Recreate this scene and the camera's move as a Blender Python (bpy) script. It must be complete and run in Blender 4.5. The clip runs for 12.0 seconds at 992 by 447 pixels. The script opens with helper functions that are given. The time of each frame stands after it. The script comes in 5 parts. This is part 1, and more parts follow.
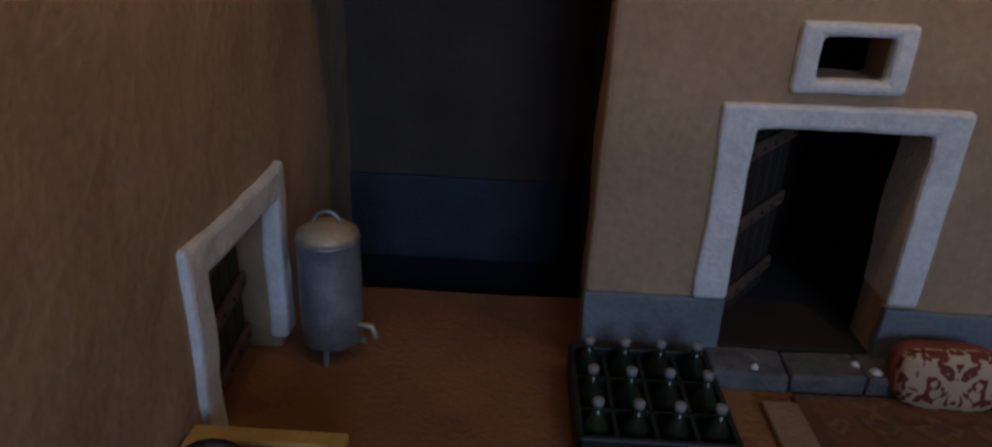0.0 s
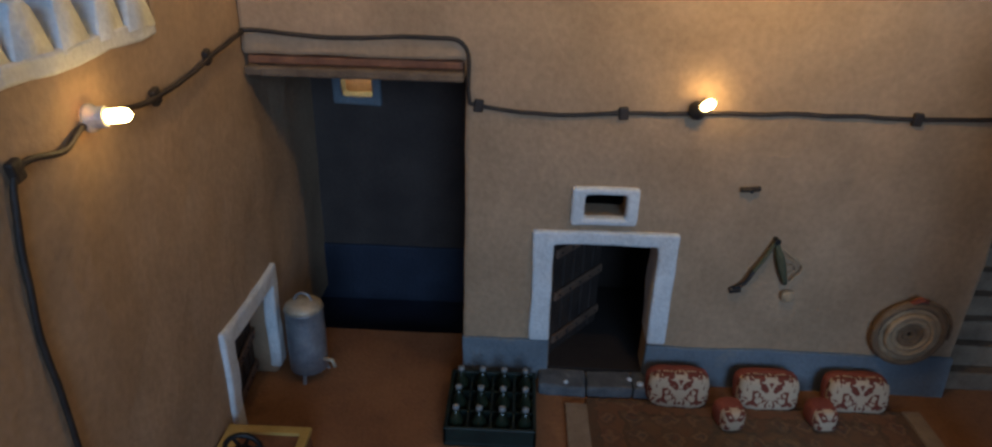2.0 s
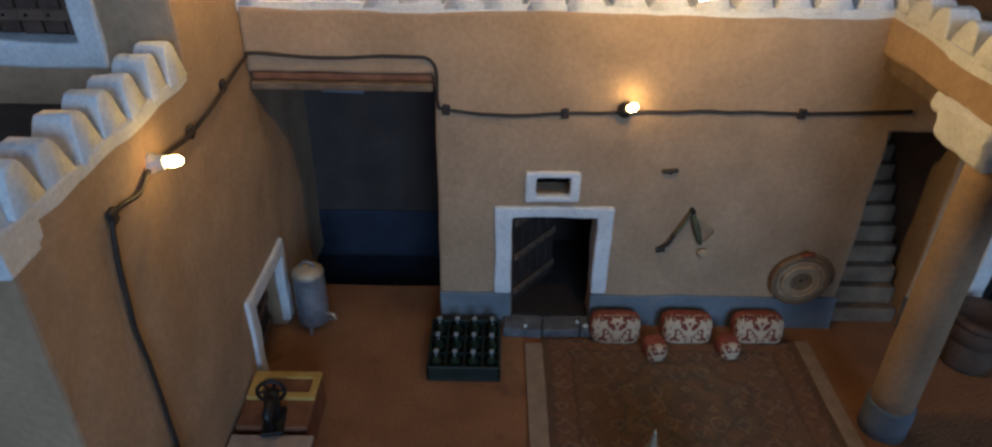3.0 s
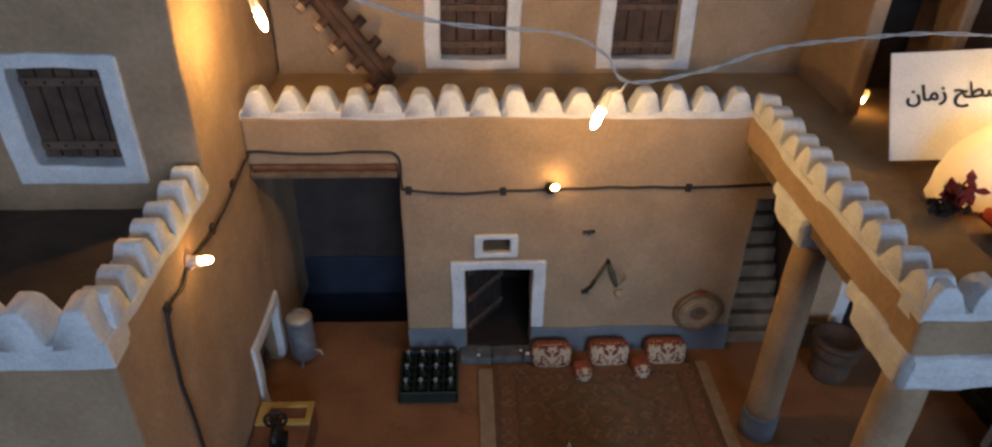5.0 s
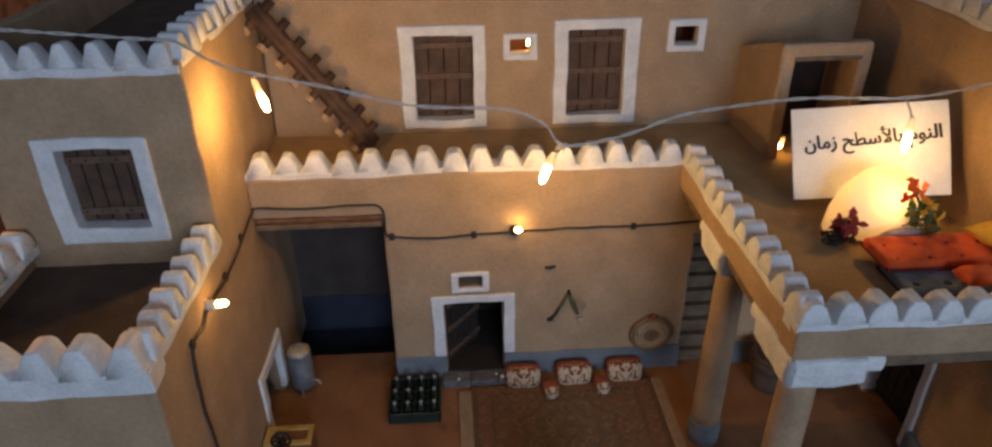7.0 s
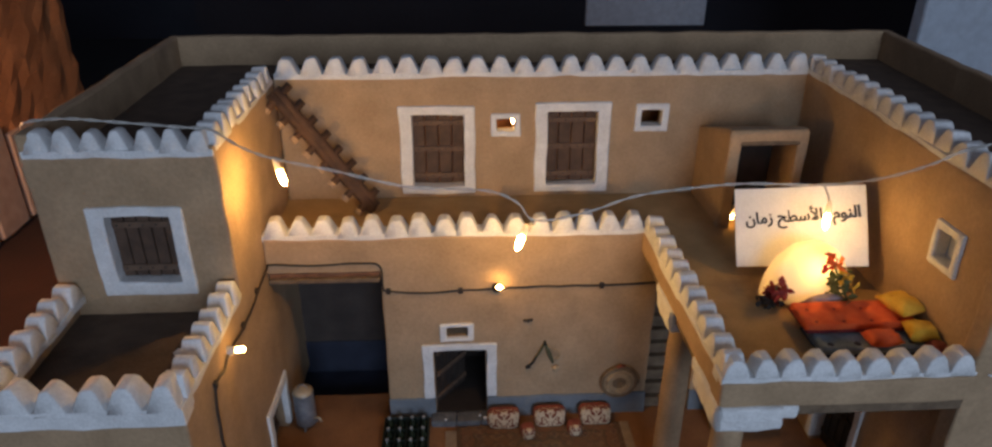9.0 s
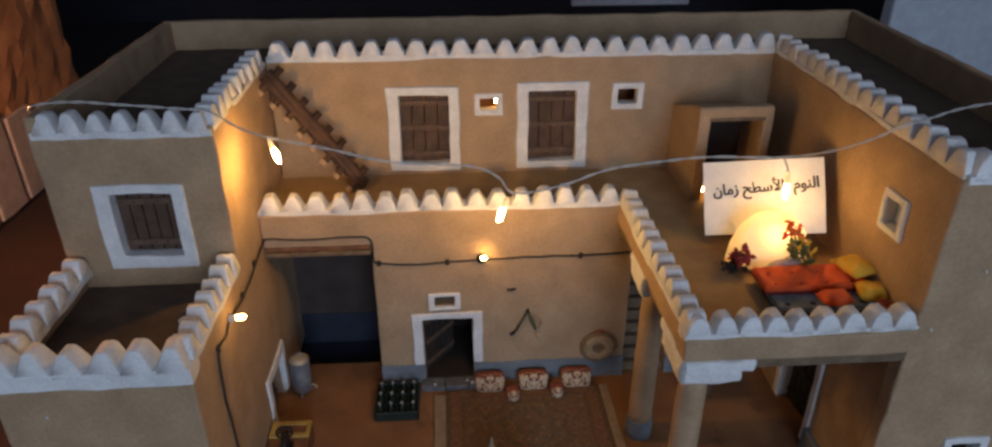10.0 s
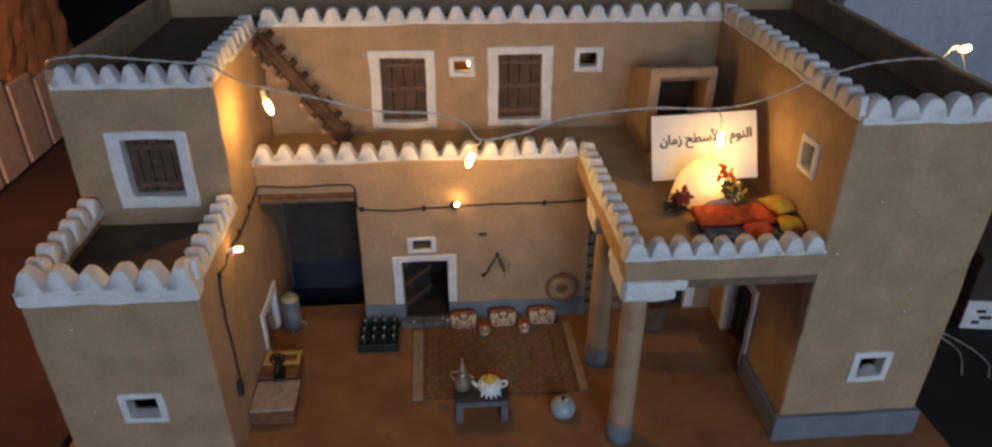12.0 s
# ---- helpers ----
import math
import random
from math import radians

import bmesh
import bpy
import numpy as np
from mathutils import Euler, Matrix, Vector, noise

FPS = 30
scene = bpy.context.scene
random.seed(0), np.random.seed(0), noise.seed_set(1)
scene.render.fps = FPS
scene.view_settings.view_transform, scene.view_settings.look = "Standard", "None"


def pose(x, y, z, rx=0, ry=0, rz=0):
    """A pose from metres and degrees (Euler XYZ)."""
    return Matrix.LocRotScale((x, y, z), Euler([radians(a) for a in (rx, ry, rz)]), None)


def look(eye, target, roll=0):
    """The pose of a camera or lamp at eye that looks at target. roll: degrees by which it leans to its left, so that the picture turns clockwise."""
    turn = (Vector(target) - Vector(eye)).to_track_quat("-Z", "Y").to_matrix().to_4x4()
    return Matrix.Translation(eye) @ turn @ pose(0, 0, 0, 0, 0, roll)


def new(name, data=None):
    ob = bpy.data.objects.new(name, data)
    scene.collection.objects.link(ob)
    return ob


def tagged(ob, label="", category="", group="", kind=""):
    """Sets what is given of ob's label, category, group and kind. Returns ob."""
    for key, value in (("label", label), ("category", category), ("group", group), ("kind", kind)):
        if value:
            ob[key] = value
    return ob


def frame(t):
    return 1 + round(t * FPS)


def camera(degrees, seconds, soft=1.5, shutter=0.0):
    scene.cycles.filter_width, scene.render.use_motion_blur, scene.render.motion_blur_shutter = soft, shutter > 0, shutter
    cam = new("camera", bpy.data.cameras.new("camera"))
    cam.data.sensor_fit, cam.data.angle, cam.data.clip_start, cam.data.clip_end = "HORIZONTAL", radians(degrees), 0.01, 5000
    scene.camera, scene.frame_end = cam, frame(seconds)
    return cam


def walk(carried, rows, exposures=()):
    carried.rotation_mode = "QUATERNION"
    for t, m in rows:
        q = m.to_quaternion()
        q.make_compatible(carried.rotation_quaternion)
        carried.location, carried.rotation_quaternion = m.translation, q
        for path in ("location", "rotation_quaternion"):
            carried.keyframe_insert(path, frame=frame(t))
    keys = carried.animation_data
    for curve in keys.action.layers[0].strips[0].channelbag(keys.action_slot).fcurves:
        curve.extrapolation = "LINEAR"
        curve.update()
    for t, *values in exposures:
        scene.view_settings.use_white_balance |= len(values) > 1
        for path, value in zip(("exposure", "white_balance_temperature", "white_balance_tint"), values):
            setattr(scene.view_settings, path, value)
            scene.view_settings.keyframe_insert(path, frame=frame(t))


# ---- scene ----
cam = camera(69.7, 12.0, 2.4)
PATH = [
    (0, (-0.002, 0.012, 0.154), (-0.045, 1.845, -0.645), 2.5),
    (0.5, (-0.005, -0.012, 0.173), (-0.009, 1.834, -0.597), 2.6),
    (1, (0.028, -0.048, 0.201), (-0.054, 1.802, -0.555), 1.4),
    (1.5, (0.032, -0.08, 0.236), (0.005, 1.757, -0.556), 0.4),
    (2, (0.055, -0.112, 0.271), (0.001, 1.696, -0.582), 1.5),
    (2.5, (0.064, -0.144, 0.308), (0.042, 1.601, -0.67), 1.2),
    (4.5, (0.07, -0.225, 0.428), (0.107, 1.439, -0.681), 0.5),
    (5, (0.08, -0.243, 0.447), (0.159, 1.444, -0.624), 0.9),
    (5.5, (0.082, -0.263, 0.459), (0.159, 1.447, -0.575), 0.4),
    (6, (0.095, -0.286, 0.465), (0.17, 1.448, -0.528), -0.8),
    (6.5, (0.096, -0.301, 0.482), (0.188, 1.43, -0.516), -1.1),
    (8.5, (0.103, -0.368, 0.542), (0.216, 1.405, -0.377), 0.5),
    (9, (0.11, -0.386, 0.559), (0.208, 1.401, -0.333), 0.2),
    (9.5, (0.111, -0.401, 0.57), (0.209, 1.379, -0.337), 0.1),
    (10, (0.116, -0.427, 0.571), (0.236, 1.335, -0.368), -0.1),
    (10.5, (0.115, -0.461, 0.575), (0.224, 1.317, -0.334), 0.2),
    (11, (0.116, -0.494, 0.576), (0.215, 1.277, -0.348), -0.4),
    (11.5, (0.121, -0.515, 0.582), (0.208, 1.246, -0.361), -1.3),
    (12, (0.129, -0.523, 0.574), (0.281, 1.216, -0.403), 0.4),
]
EXPOSURES = [(0, -0.90, 5700, 16), (1.0, -0.73, 5250, 9), (2.5, -0.33, 5150, 6), (4.5, -0.17, 5700, 12), (5.5, -0.12, 6250, 16), (9.5, -0.06, 6650, 17), (12.0, -0.01, 6850, 17)]
walk(cam, [(t, look(eye, target, roll)) for t, eye, target, roll in PATH], EXPOSURES)

# ---- light ----
world = bpy.data.worlds.new("world")
scene.world = world
world.use_nodes = True
world.node_tree.nodes["Background"].inputs[0].default_value = (0.46, 0.52, 0.70, 1)
world.node_tree.nodes["Background"].inputs[1].default_value = 0.15


def area_lamp(name, eye, target, size, power, colour):
    data = bpy.data.lights.new(name, "AREA")
    data.shape, data.size, data.energy, data.color = "DISK", size, power, colour
    ob = new(name, data)
    ob.matrix_world = look(eye, target)
    return ob


# unseen lamp added behind the visitor for the hall's cool light
area_lamp("hall_window_light", (0.50, -2.20, 0.80), (0.22, 0.2, 0.15), 1.0, 26.5, (0.58, 0.765, 1.0))


# ---- materials ----
def nodes_of(name):
    m = bpy.data.materials.new(name)
    m.use_nodes = True
    nt = m.node_tree
    return m, nt, nt.nodes["Principled BSDF"]


def material(name, a, b, scale=40.0, rough=0.85, metal=0.0, bump=0.3, fine=400.0, spots=None, spot_size=14.0, spot_amount=0.62, dist=0.002):
    """Two colours mixed by noise, stains with a shape of their own, and two scales of relief."""
    m, nt, bsdf = nodes_of(name)
    N, L = nt.nodes.new, nt.links.new
    co = N("ShaderNodeTexCoord")
    geo = N("ShaderNodeNewGeometry")
    n1 = N("ShaderNodeTexNoise"); n1.inputs["Scale"].default_value = scale; n1.inputs["Detail"].default_value = 6
    n2 = N("ShaderNodeTexNoise"); n2.inputs["Scale"].default_value = fine; n2.inputs["Detail"].default_value = 4
    for n in (n1, n2):
        L(geo.outputs["Position"], n.inputs["Vector"])
    r = N("ShaderNodeValToRGB"); r.color_ramp.elements[0].position, r.color_ramp.elements[1].position = 0.32, 0.68
    r.color_ramp.elements[0].color, r.color_ramp.elements[1].color = (*a, 1), (*b, 1)
    L(n1.outputs["Fac"], r.inputs[0])
    colour = r.outputs[0]
    f = N("ShaderNodeMix"); f.data_type, f.blend_type = "RGBA", "MULTIPLY"
    f.inputs[0].default_value = 0.35
    r2 = N("ShaderNodeValToRGB"); r2.color_ramp.elements[0].position, r2.color_ramp.elements[1].position = 0.3, 0.7
    r2.color_ramp.elements[0].color, r2.color_ramp.elements[1].color = (0.62, 0.62, 0.62, 1), (1.12, 1.12, 1.12, 1)
    L(n2.outputs["Fac"], r2.inputs[0])
    L(colour, f.inputs[6]); L(r2.outputs[0], f.inputs[7])
    colour = f.outputs[2]
    if spots:
        n3 = N("ShaderNodeTexNoise"); n3.inputs["Scale"].default_value = spot_size; n3.inputs["Detail"].default_value = 8; n3.inputs["Roughness"].default_value = 0.65
        L(geo.outputs["Position"], n3.inputs["Vector"])
        r3 = N("ShaderNodeValToRGB"); r3.color_ramp.elements[0].position, r3.color_ramp.elements[1].position = spot_amount, min(spot_amount + 0.1, 1)
        r3.color_ramp.elements[0].color, r3.color_ramp.elements[1].color = (0, 0, 0, 1), (0.7, 0.7, 0.7, 1)
        L(n3.outputs["Fac"], r3.inputs[0])
        g = N("ShaderNodeMix"); g.data_type = "RGBA"
        L(r3.outputs[0], g.inputs[0]); L(colour, g.inputs[6]); g.inputs[7].default_value = (*spots, 1)
        colour = g.outputs[2]
    L(colour, bsdf.inputs["Base Color"])
    bsdf.inputs["Roughness"].default_value, bsdf.inputs["Metallic"].default_value = rough, metal
    if bump:
        h = N("ShaderNodeMath"); h.operation = "ADD"
        L(n1.outputs["Fac"], h.inputs[0]); L(n2.outputs["Fac"], h.inputs[1])
        bp = N("ShaderNodeBump"); bp.inputs["Strength"].default_value, bp.inputs["Distance"].default_value = bump, dist
        L(h.outputs[0], bp.inputs["Height"]); L(bp.outputs[0], bsdf.inputs["Normal"])
    return m


def glow(name, colour, strength):
    m, nt, bsdf = nodes_of(name)
    bsdf.inputs["Base Color"].default_value = (*colour, 1)
    bsdf.inputs["Emission Color"].default_value = (*colour, 1)
    bsdf.inputs["Emission Strength"].default_value = strength
    return m


MUD = material("mud_plaster", (0.362, 0.243, 0.139), (0.455, 0.309, 0.181), 30, 0.92, 0, 0.28, 300, (0.29, 0.19, 0.115), 11, 0.6)
ROOF = material("roof_mud", (0.080, 0.052, 0.035), (0.125, 0.082, 0.053), 45, 0.95, 0, 0.5, 600, (0.07, 0.05, 0.035), 16, 0.58)
TERRACE = material("terrace_mud", (0.37, 0.235, 0.10), (0.47, 0.305, 0.138), 35, 0.95, 0, 0.45, 500, (0.28, 0.175, 0.08), 15, 0.58)
EARTH = material("red_earth", (0.21, 0.090, 0.034), (0.34, 0.155, 0.060), 16, 0.95, 0, 0.5, 450, (0.15, 0.065, 0.028), 18, 0.57)
WHITE = material("whitewash", (0.66, 0.66, 0.64), (0.80, 0.80, 0.78), 60, 0.8, 0, 0.35, 500, (0.52, 0.47, 0.38), 42, 0.66)
BLUE = material("blue_grey_paint", (0.140, 0.164, 0.188), (0.195, 0.222, 0.243), 45, 0.8, 0, 0.4, 500, (0.27, 0.24, 0.19), 30, 0.63)
# Plaster darkened to carry the passage's gloom; the display box borrows it.
MURK = material("shade_dark_plaster", (0.042, 0.031, 0.026), (0.064, 0.048, 0.039), 40, 0.95, 0, 0.4, 500)
# Dado blue deepened with the passage's shade; mattress tufts share the tone.
NAVY = material("shade_deep_blue", (0.012, 0.016, 0.031), (0.019, 0.025, 0.046), 45, 0.7, 0, 0.3, 500)
WOOD = material("dark_door_wood", (0.062, 0.034, 0.021), (0.115, 0.066, 0.040), 80, 0.75, 0, 0.5, 700)
BATTEN = material("door_batten_wood", (0.10, 0.058, 0.036), (0.165, 0.098, 0.06), 90, 0.7, 0, 0.5, 700)
# Darker copy of the door wood, with the openings' shade in its colour.
DOOR_DARK = material("shade_dark_door_wood", (0.022, 0.014, 0.010), (0.042, 0.027, 0.019), 80, 0.75, 0, 0.5, 700)
LOG = material("ladder_wood", (0.050, 0.024, 0.012), (0.105, 0.050, 0.024), 90, 0.7, 0, 0.5, 700)
LATH = material("weathered_wood", (0.13, 0.085, 0.05), (0.22, 0.15, 0.09), 90, 0.85, 0, 0.6, 700)
BLACK = material("black_rubber", (0.012, 0.012, 0.013), (0.028, 0.026, 0.025), 120, 0.55, 0, 0.2, 800)
CABLE = material("brown_cable", (0.02, 0.014, 0.01), (0.045, 0.03, 0.02), 150, 0.6, 0, 0.2, 800)
BOARD = material("dark_table_cloth", (0.004, 0.0035, 0.005), (0.008, 0.007, 0.009), 20, 0.9, 0, 0.2, 300)


# ---- builders ----
def part(name, bm, mat, parent=None, label="", smooth=False, at=None):
    me = bpy.data.meshes.new(name)
    bm.to_mesh(me)
    bm.free()
    me.materials.append(mat)
    if smooth:
        for p in me.polygons:
            p.use_smooth = True
    ob = new(name, me)
    if at is not None:
        ob.matrix_world = at
    if parent is not None:
        ob.parent = parent
    if label:
        ob["label"] = label
    return ob


def empty(name, label, category, m=None, group="", kind=""):
    ob = new(name)
    ob.empty_display_size = 0.01
    if m is not None:
        ob.matrix_world = m
    return tagged(ob, label, category, group, kind)


def wobble(bm, amount=0.0012, scale=28.0):
    for v in bm.verts:
        v.co += noise.noise_vector(v.co * scale) * amount + noise.noise_vector(v.co * scale * 4) * amount * 0.35


def soften(bm, width=0.002, segs=2, angle=50):
    es = [e for e in bm.edges if len(e.link_faces) == 2 and e.calc_face_angle(0) > radians(angle)]
    bmesh.ops.bevel(bm, geom=es, offset=width, segments=segs, affect="EDGES", profile=0.5)


def lines(lo, hi, marks, step):
    xs = sorted({round(v, 5) for v in (lo, hi, *[m for m in marks if lo < m < hi])})
    out = [xs[0]]
    for a, b in zip(xs, xs[1:]):
        n = max(1, round((b - a) / step))
        out += [a + (b - a) * i / n for i in range(1, n + 1)]
    return out


def slab(o, u, v, n, ur, vr, holes=(), thick=0.02, step=0.012, keep=None, bevel=0.0022, amount=0.0012):
    """A plate in the plane o + a*u + b*v, thick along n, with rectangular holes (u0, u1, v0, v1) cut through it."""
    o, u, v, n = Vector(o), Vector(u), Vector(v), Vector(n)
    us = lines(*ur, [x for h in holes for x in h[:2]], step)
    vs = lines(*vr, [x for h in holes for x in h[2:]], step)
    if keep:
        us, vs = lines(*ur, [x for h in holes for x in h[:2]] + list(keep[0]), step), lines(*vr, [x for h in holes for x in h[2:]] + list(keep[1]), step)
    bm = bmesh.new()
    vert = {}

    def at(i, j, k):
        if (i, j, k) not in vert:
            vert[i, j, k] = bm.verts.new(o + u * us[i] + v * vs[j] + n * (thick * k))
        return vert[i, j, k]

    solid = set()
    for i in range(len(us) - 1):
        for j in range(len(vs) - 1):
            a, b = (us[i] + us[i + 1]) / 2, (vs[j] + vs[j + 1]) / 2
            if any(h[0] < a < h[1] and h[2] < b < h[3] for h in holes) or (keep and not keep[2](a, b)):
                continue
            solid.add((i, j))
    for i, j in solid:
        bm.faces.new([at(i, j, 0), at(i + 1, j, 0), at(i + 1, j + 1, 0), at(i, j + 1, 0)])
        bm.faces.new([at(i, j + 1, 1), at(i + 1, j + 1, 1), at(i + 1, j, 1), at(i, j, 1)])
        for di, dj, p, q in ((0, -1, (i, j), (i + 1, j)), (1, 0, (i + 1, j), (i + 1, j + 1)), (0, 1, (i + 1, j + 1), (i, j + 1)), (-1, 0, (i, j + 1), (i, j))):
            if (i + di, j + dj) not in solid:
                bm.faces.new([at(*p, 0), at(*p, 1), at(*q, 1), at(*q, 0)])
    bmesh.ops.recalc_face_normals(bm, faces=bm.faces)
    if bevel:
        soften(bm, bevel)
    if amount:
        wobble(bm, amount)
    return bm


def box(lo, hi, bevel=0.0, segs=2):
    bm = bmesh.new()
    bmesh.ops.create_cube(bm, size=1)
    lo, hi = Vector(lo), Vector(hi)
    for w in bm.verts:
        w.co = Vector([(lo[k] + hi[k]) / 2 + w.co[k] * (hi[k] - lo[k]) for k in range(3)])
    if bevel:
        bmesh.ops.bevel(bm, geom=bm.edges[:], offset=bevel, segments=segs, affect="EDGES", profile=0.5)
    return bm


def lathe(profile, segs=24, cx=0.0, cy=0.0):
    """A body turned round the upright axis from (radius, height) pairs."""
    bm = bmesh.new()
    rings = []
    for r, z in profile:
        rings.append([bm.verts.new((cx + r * math.cos(2 * math.pi * k / segs), cy + r * math.sin(2 * math.pi * k / segs), z)) for k in range(segs)])
    for a, b in zip(rings, rings[1:]):
        for k in range(segs):
            bm.faces.new([a[k], a[(k + 1) % segs], b[(k + 1) % segs], b[k]])
    bm.faces.new(rings[0][::-1])
    bm.faces.new(rings[-1])
    return bm


def tube(points, radius, segs=8, closed=False, taper=None):
    pts = [Vector(p) for p in points]
    bm = bmesh.new()
    rings = []
    for i, p in enumerate(pts):
        a = pts[i - 1] if i or closed else p
        b = pts[(i + 1) % len(pts)] if i < len(pts) - 1 or closed else p
        d = (b - a).normalized()
        s = d.cross(Vector((0.13, 0.21, 0.97))).normalized()
        w = d.cross(s)
        r = radius * (taper[i] if taper else 1)
        rings.append([bm.verts.new(p + (s * math.cos(2 * math.pi * k / segs) + w * math.sin(2 * math.pi * k / segs)) * r) for k in range(segs)])
    pairs = list(zip(rings, rings[1:])) + ([(rings[-1], rings[0])] if closed else [])
    for a, b in pairs:
        for k in range(segs):
            bm.faces.new([a[k], a[(k + 1) % segs], b[(k + 1) % segs], b[k]])
    if not closed:
        bm.faces.new(rings[0][::-1])
        bm.faces.new(rings[-1])
    bmesh.ops.recalc_face_normals(bm, faces=bm.faces)
    return bm


def smooth_line(points, n=8):
    """A soft curve through the points."""
    P = [Vector(p) for p in points]
    P = [P[0] * 2 - P[1]] + P + [P[-1] * 2 - P[-2]]
    out = []
    for a, b, c, d in zip(P, P[1:], P[2:], P[3:]):
        for k in range(n):
            t = k / n
            out.append(0.5 * (2 * b + (c - a) * t + (2 * a - 5 * b + 4 * c - d) * t * t + (3 * b - a - 3 * c + d) * t ** 3))
    return out + [P[-2]]


def structure(name, bm, mat, label, category, smooth=False):
    return tagged(part(name, bm, mat, None, "", smooth), label, category, "", "structure")


X, Y, Z = (1, 0, 0), (0, 1, 0), (0, 0, 1)
GX, GY = (-1, 0, 0), (0, -1, 0)
XL, XC, XR = -0.236, -0.086, 0.480          # left wing's outer face, court's left wall, gallery's right wall
YF, YC, YP, YU, YB = 0.010, 0.244, 0.356, 0.370, 0.527   # fronts, court wall, back of the passage, upper wall, outer back wall
ZT, ZP, ZL, ZU, ZR, ZO = 0.218, 0.231, 0.220, 0.360, 0.335, 0.371

# ---- ground and floors ----
structure("ground", box((-2.5, -2.0, -0.06), (3.0, 3.0, -0.02)), BOARD, "dark cloth-covered display table under the model house", "ground")
structure("floor", slab((0, 0, 0), X, Y, (0, 0, -1), (-0.27, 0.66), (-0.075, 0.55), [(XC - 0.018, 0.05, 0.288, 0.37)], 0.02, 0.015, None, 0.001, 0.0006), EARTH, "reddish brown earth floor of the model courtyard", "floor")

# ---- walls ----
WALLS = "sand-coloured mud plaster wall with hand-smoothed uneven surface"
w_court = structure("wall_court", slab((0, YC, 0), X, Z, Y, (XC, 0.492), (-0.008, ZP),
    [(XC - 0.01, 0.0268, -0.02, 0.192), (0.0778, 0.135, 0.006, 0.0935), (0.092, 0.1155, 0.1095, 0.1235), (0.315, 0.366, -0.02, 0.158), (0.418, 0.452, -0.02, 0.100)], 0.020, 0.012, ((0.306,), (0.208,), lambda a, b: a < 0.306 or b < 0.208)), MUD, WALLS, "wall")
w_left = structure("wall_left", slab((XC, 0, 0), Y, Z, GX, (YF, YU), (-0.008, ZU),
    [(0.181, 0.238, -0.02, 0.061)], 0.018, 0.012, ((0.162, 0.364), (ZL,), lambda a, b: (b < ZL and a < 0.364) or (b > ZL and a > 0.162))), MUD, WALLS, "wall")
w_left_front = structure("wall_left_front", slab((0, YF, 0), X, Z, Y, (XL, XC), (-0.008, ZL), [(-0.174, -0.146, 0.075, 0.100)], 0.016), MUD, WALLS, "wall")
w_left_tower = structure("wall_left_tower", slab((0, 0.162, 0), X, Z, Y, (XL, XC), (0.19, 0.354), [(-0.186, -0.133, 0.236, 0.299)], 0.016), MUD, WALLS, "wall")
w_left_outer = structure("wall_left_outer", slab((XL, 0, 0), (-0.022, 1, 0), Z, X, (YF, YB), (-0.008, ZO), (), 0.011, 0.012, ((0.162,), (ZL,), lambda a, b: b < ZL or a > 0.162)), MUD, WALLS, "wall")
w_upper = structure("wall_upper", slab((0, YU, 0), X, Z, Y, (XC, 0.502), (0.19, ZU),
    [(0.057, 0.116, 0.231, 0.317), (0.208, 0.266, 0.231, 0.319), (0.151, 0.172, 0.296, 0.311), (0.313, 0.337, 0.301, 0.320)], 0.018), MUD, WALLS, "wall")
w_right = structure("wall_right", slab((XR - 0.002, 0, 0), (0.045, 1, 0), Z, X, (YF - 0.002, YU + 0.018), (-0.008, ZU),
    [(0.064, 0.087, 0.287, 0.312), (0.122, 0.190, -0.02, 0.105)], 0.018), MUD, WALLS, "wall")
w_tower = structure("wall_right_tower", slab((0, YF - 0.002, 0), X, Z, Y, (XR - 0.002, 0.628), (-0.008, ZU), [(0.547, 0.574, 0.080, 0.105)], 0.018), MUD, WALLS, "wall")
w_right_outer = structure("wall_right_outer", slab((0.628, 0, 0), (0.09, 1, 0), Z, GX, (YF - 0.002, YB), (-0.008, ZO), (), 0.011, 0.012, ((0.03,), (ZU,), lambda a, b: b < ZU or a > 0.03)), MUD, WALLS, "wall")
w_back = structure("wall_back", slab((0, YB, 0), X, Z, Y, (XL - 0.012, 0.676), (-0.008, ZO), (), 0.011), MUD, WALLS, "wall")
# Passage walls: the gloom under the cover is put into their colour.
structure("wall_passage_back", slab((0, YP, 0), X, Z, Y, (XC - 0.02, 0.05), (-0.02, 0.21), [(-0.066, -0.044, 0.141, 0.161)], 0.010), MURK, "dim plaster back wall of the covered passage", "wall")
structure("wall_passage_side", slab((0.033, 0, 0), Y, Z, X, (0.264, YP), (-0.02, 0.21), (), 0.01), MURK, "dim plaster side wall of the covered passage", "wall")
structure("wall_stair_left", slab((0.312, 0, 0), Y, Z, GX, (0.265, 0.368), (-0.008, 0.205), (), 0.008), MUD, "dim plaster wall beside the stairs", "wall")
structure("wall_stair_right", slab((0.369, 0, 0), Y, Z, X, (0.265, 0.368), (-0.008, 0.205), (), 0.008), MUD, "dim plaster wall beside the stairs", "wall")

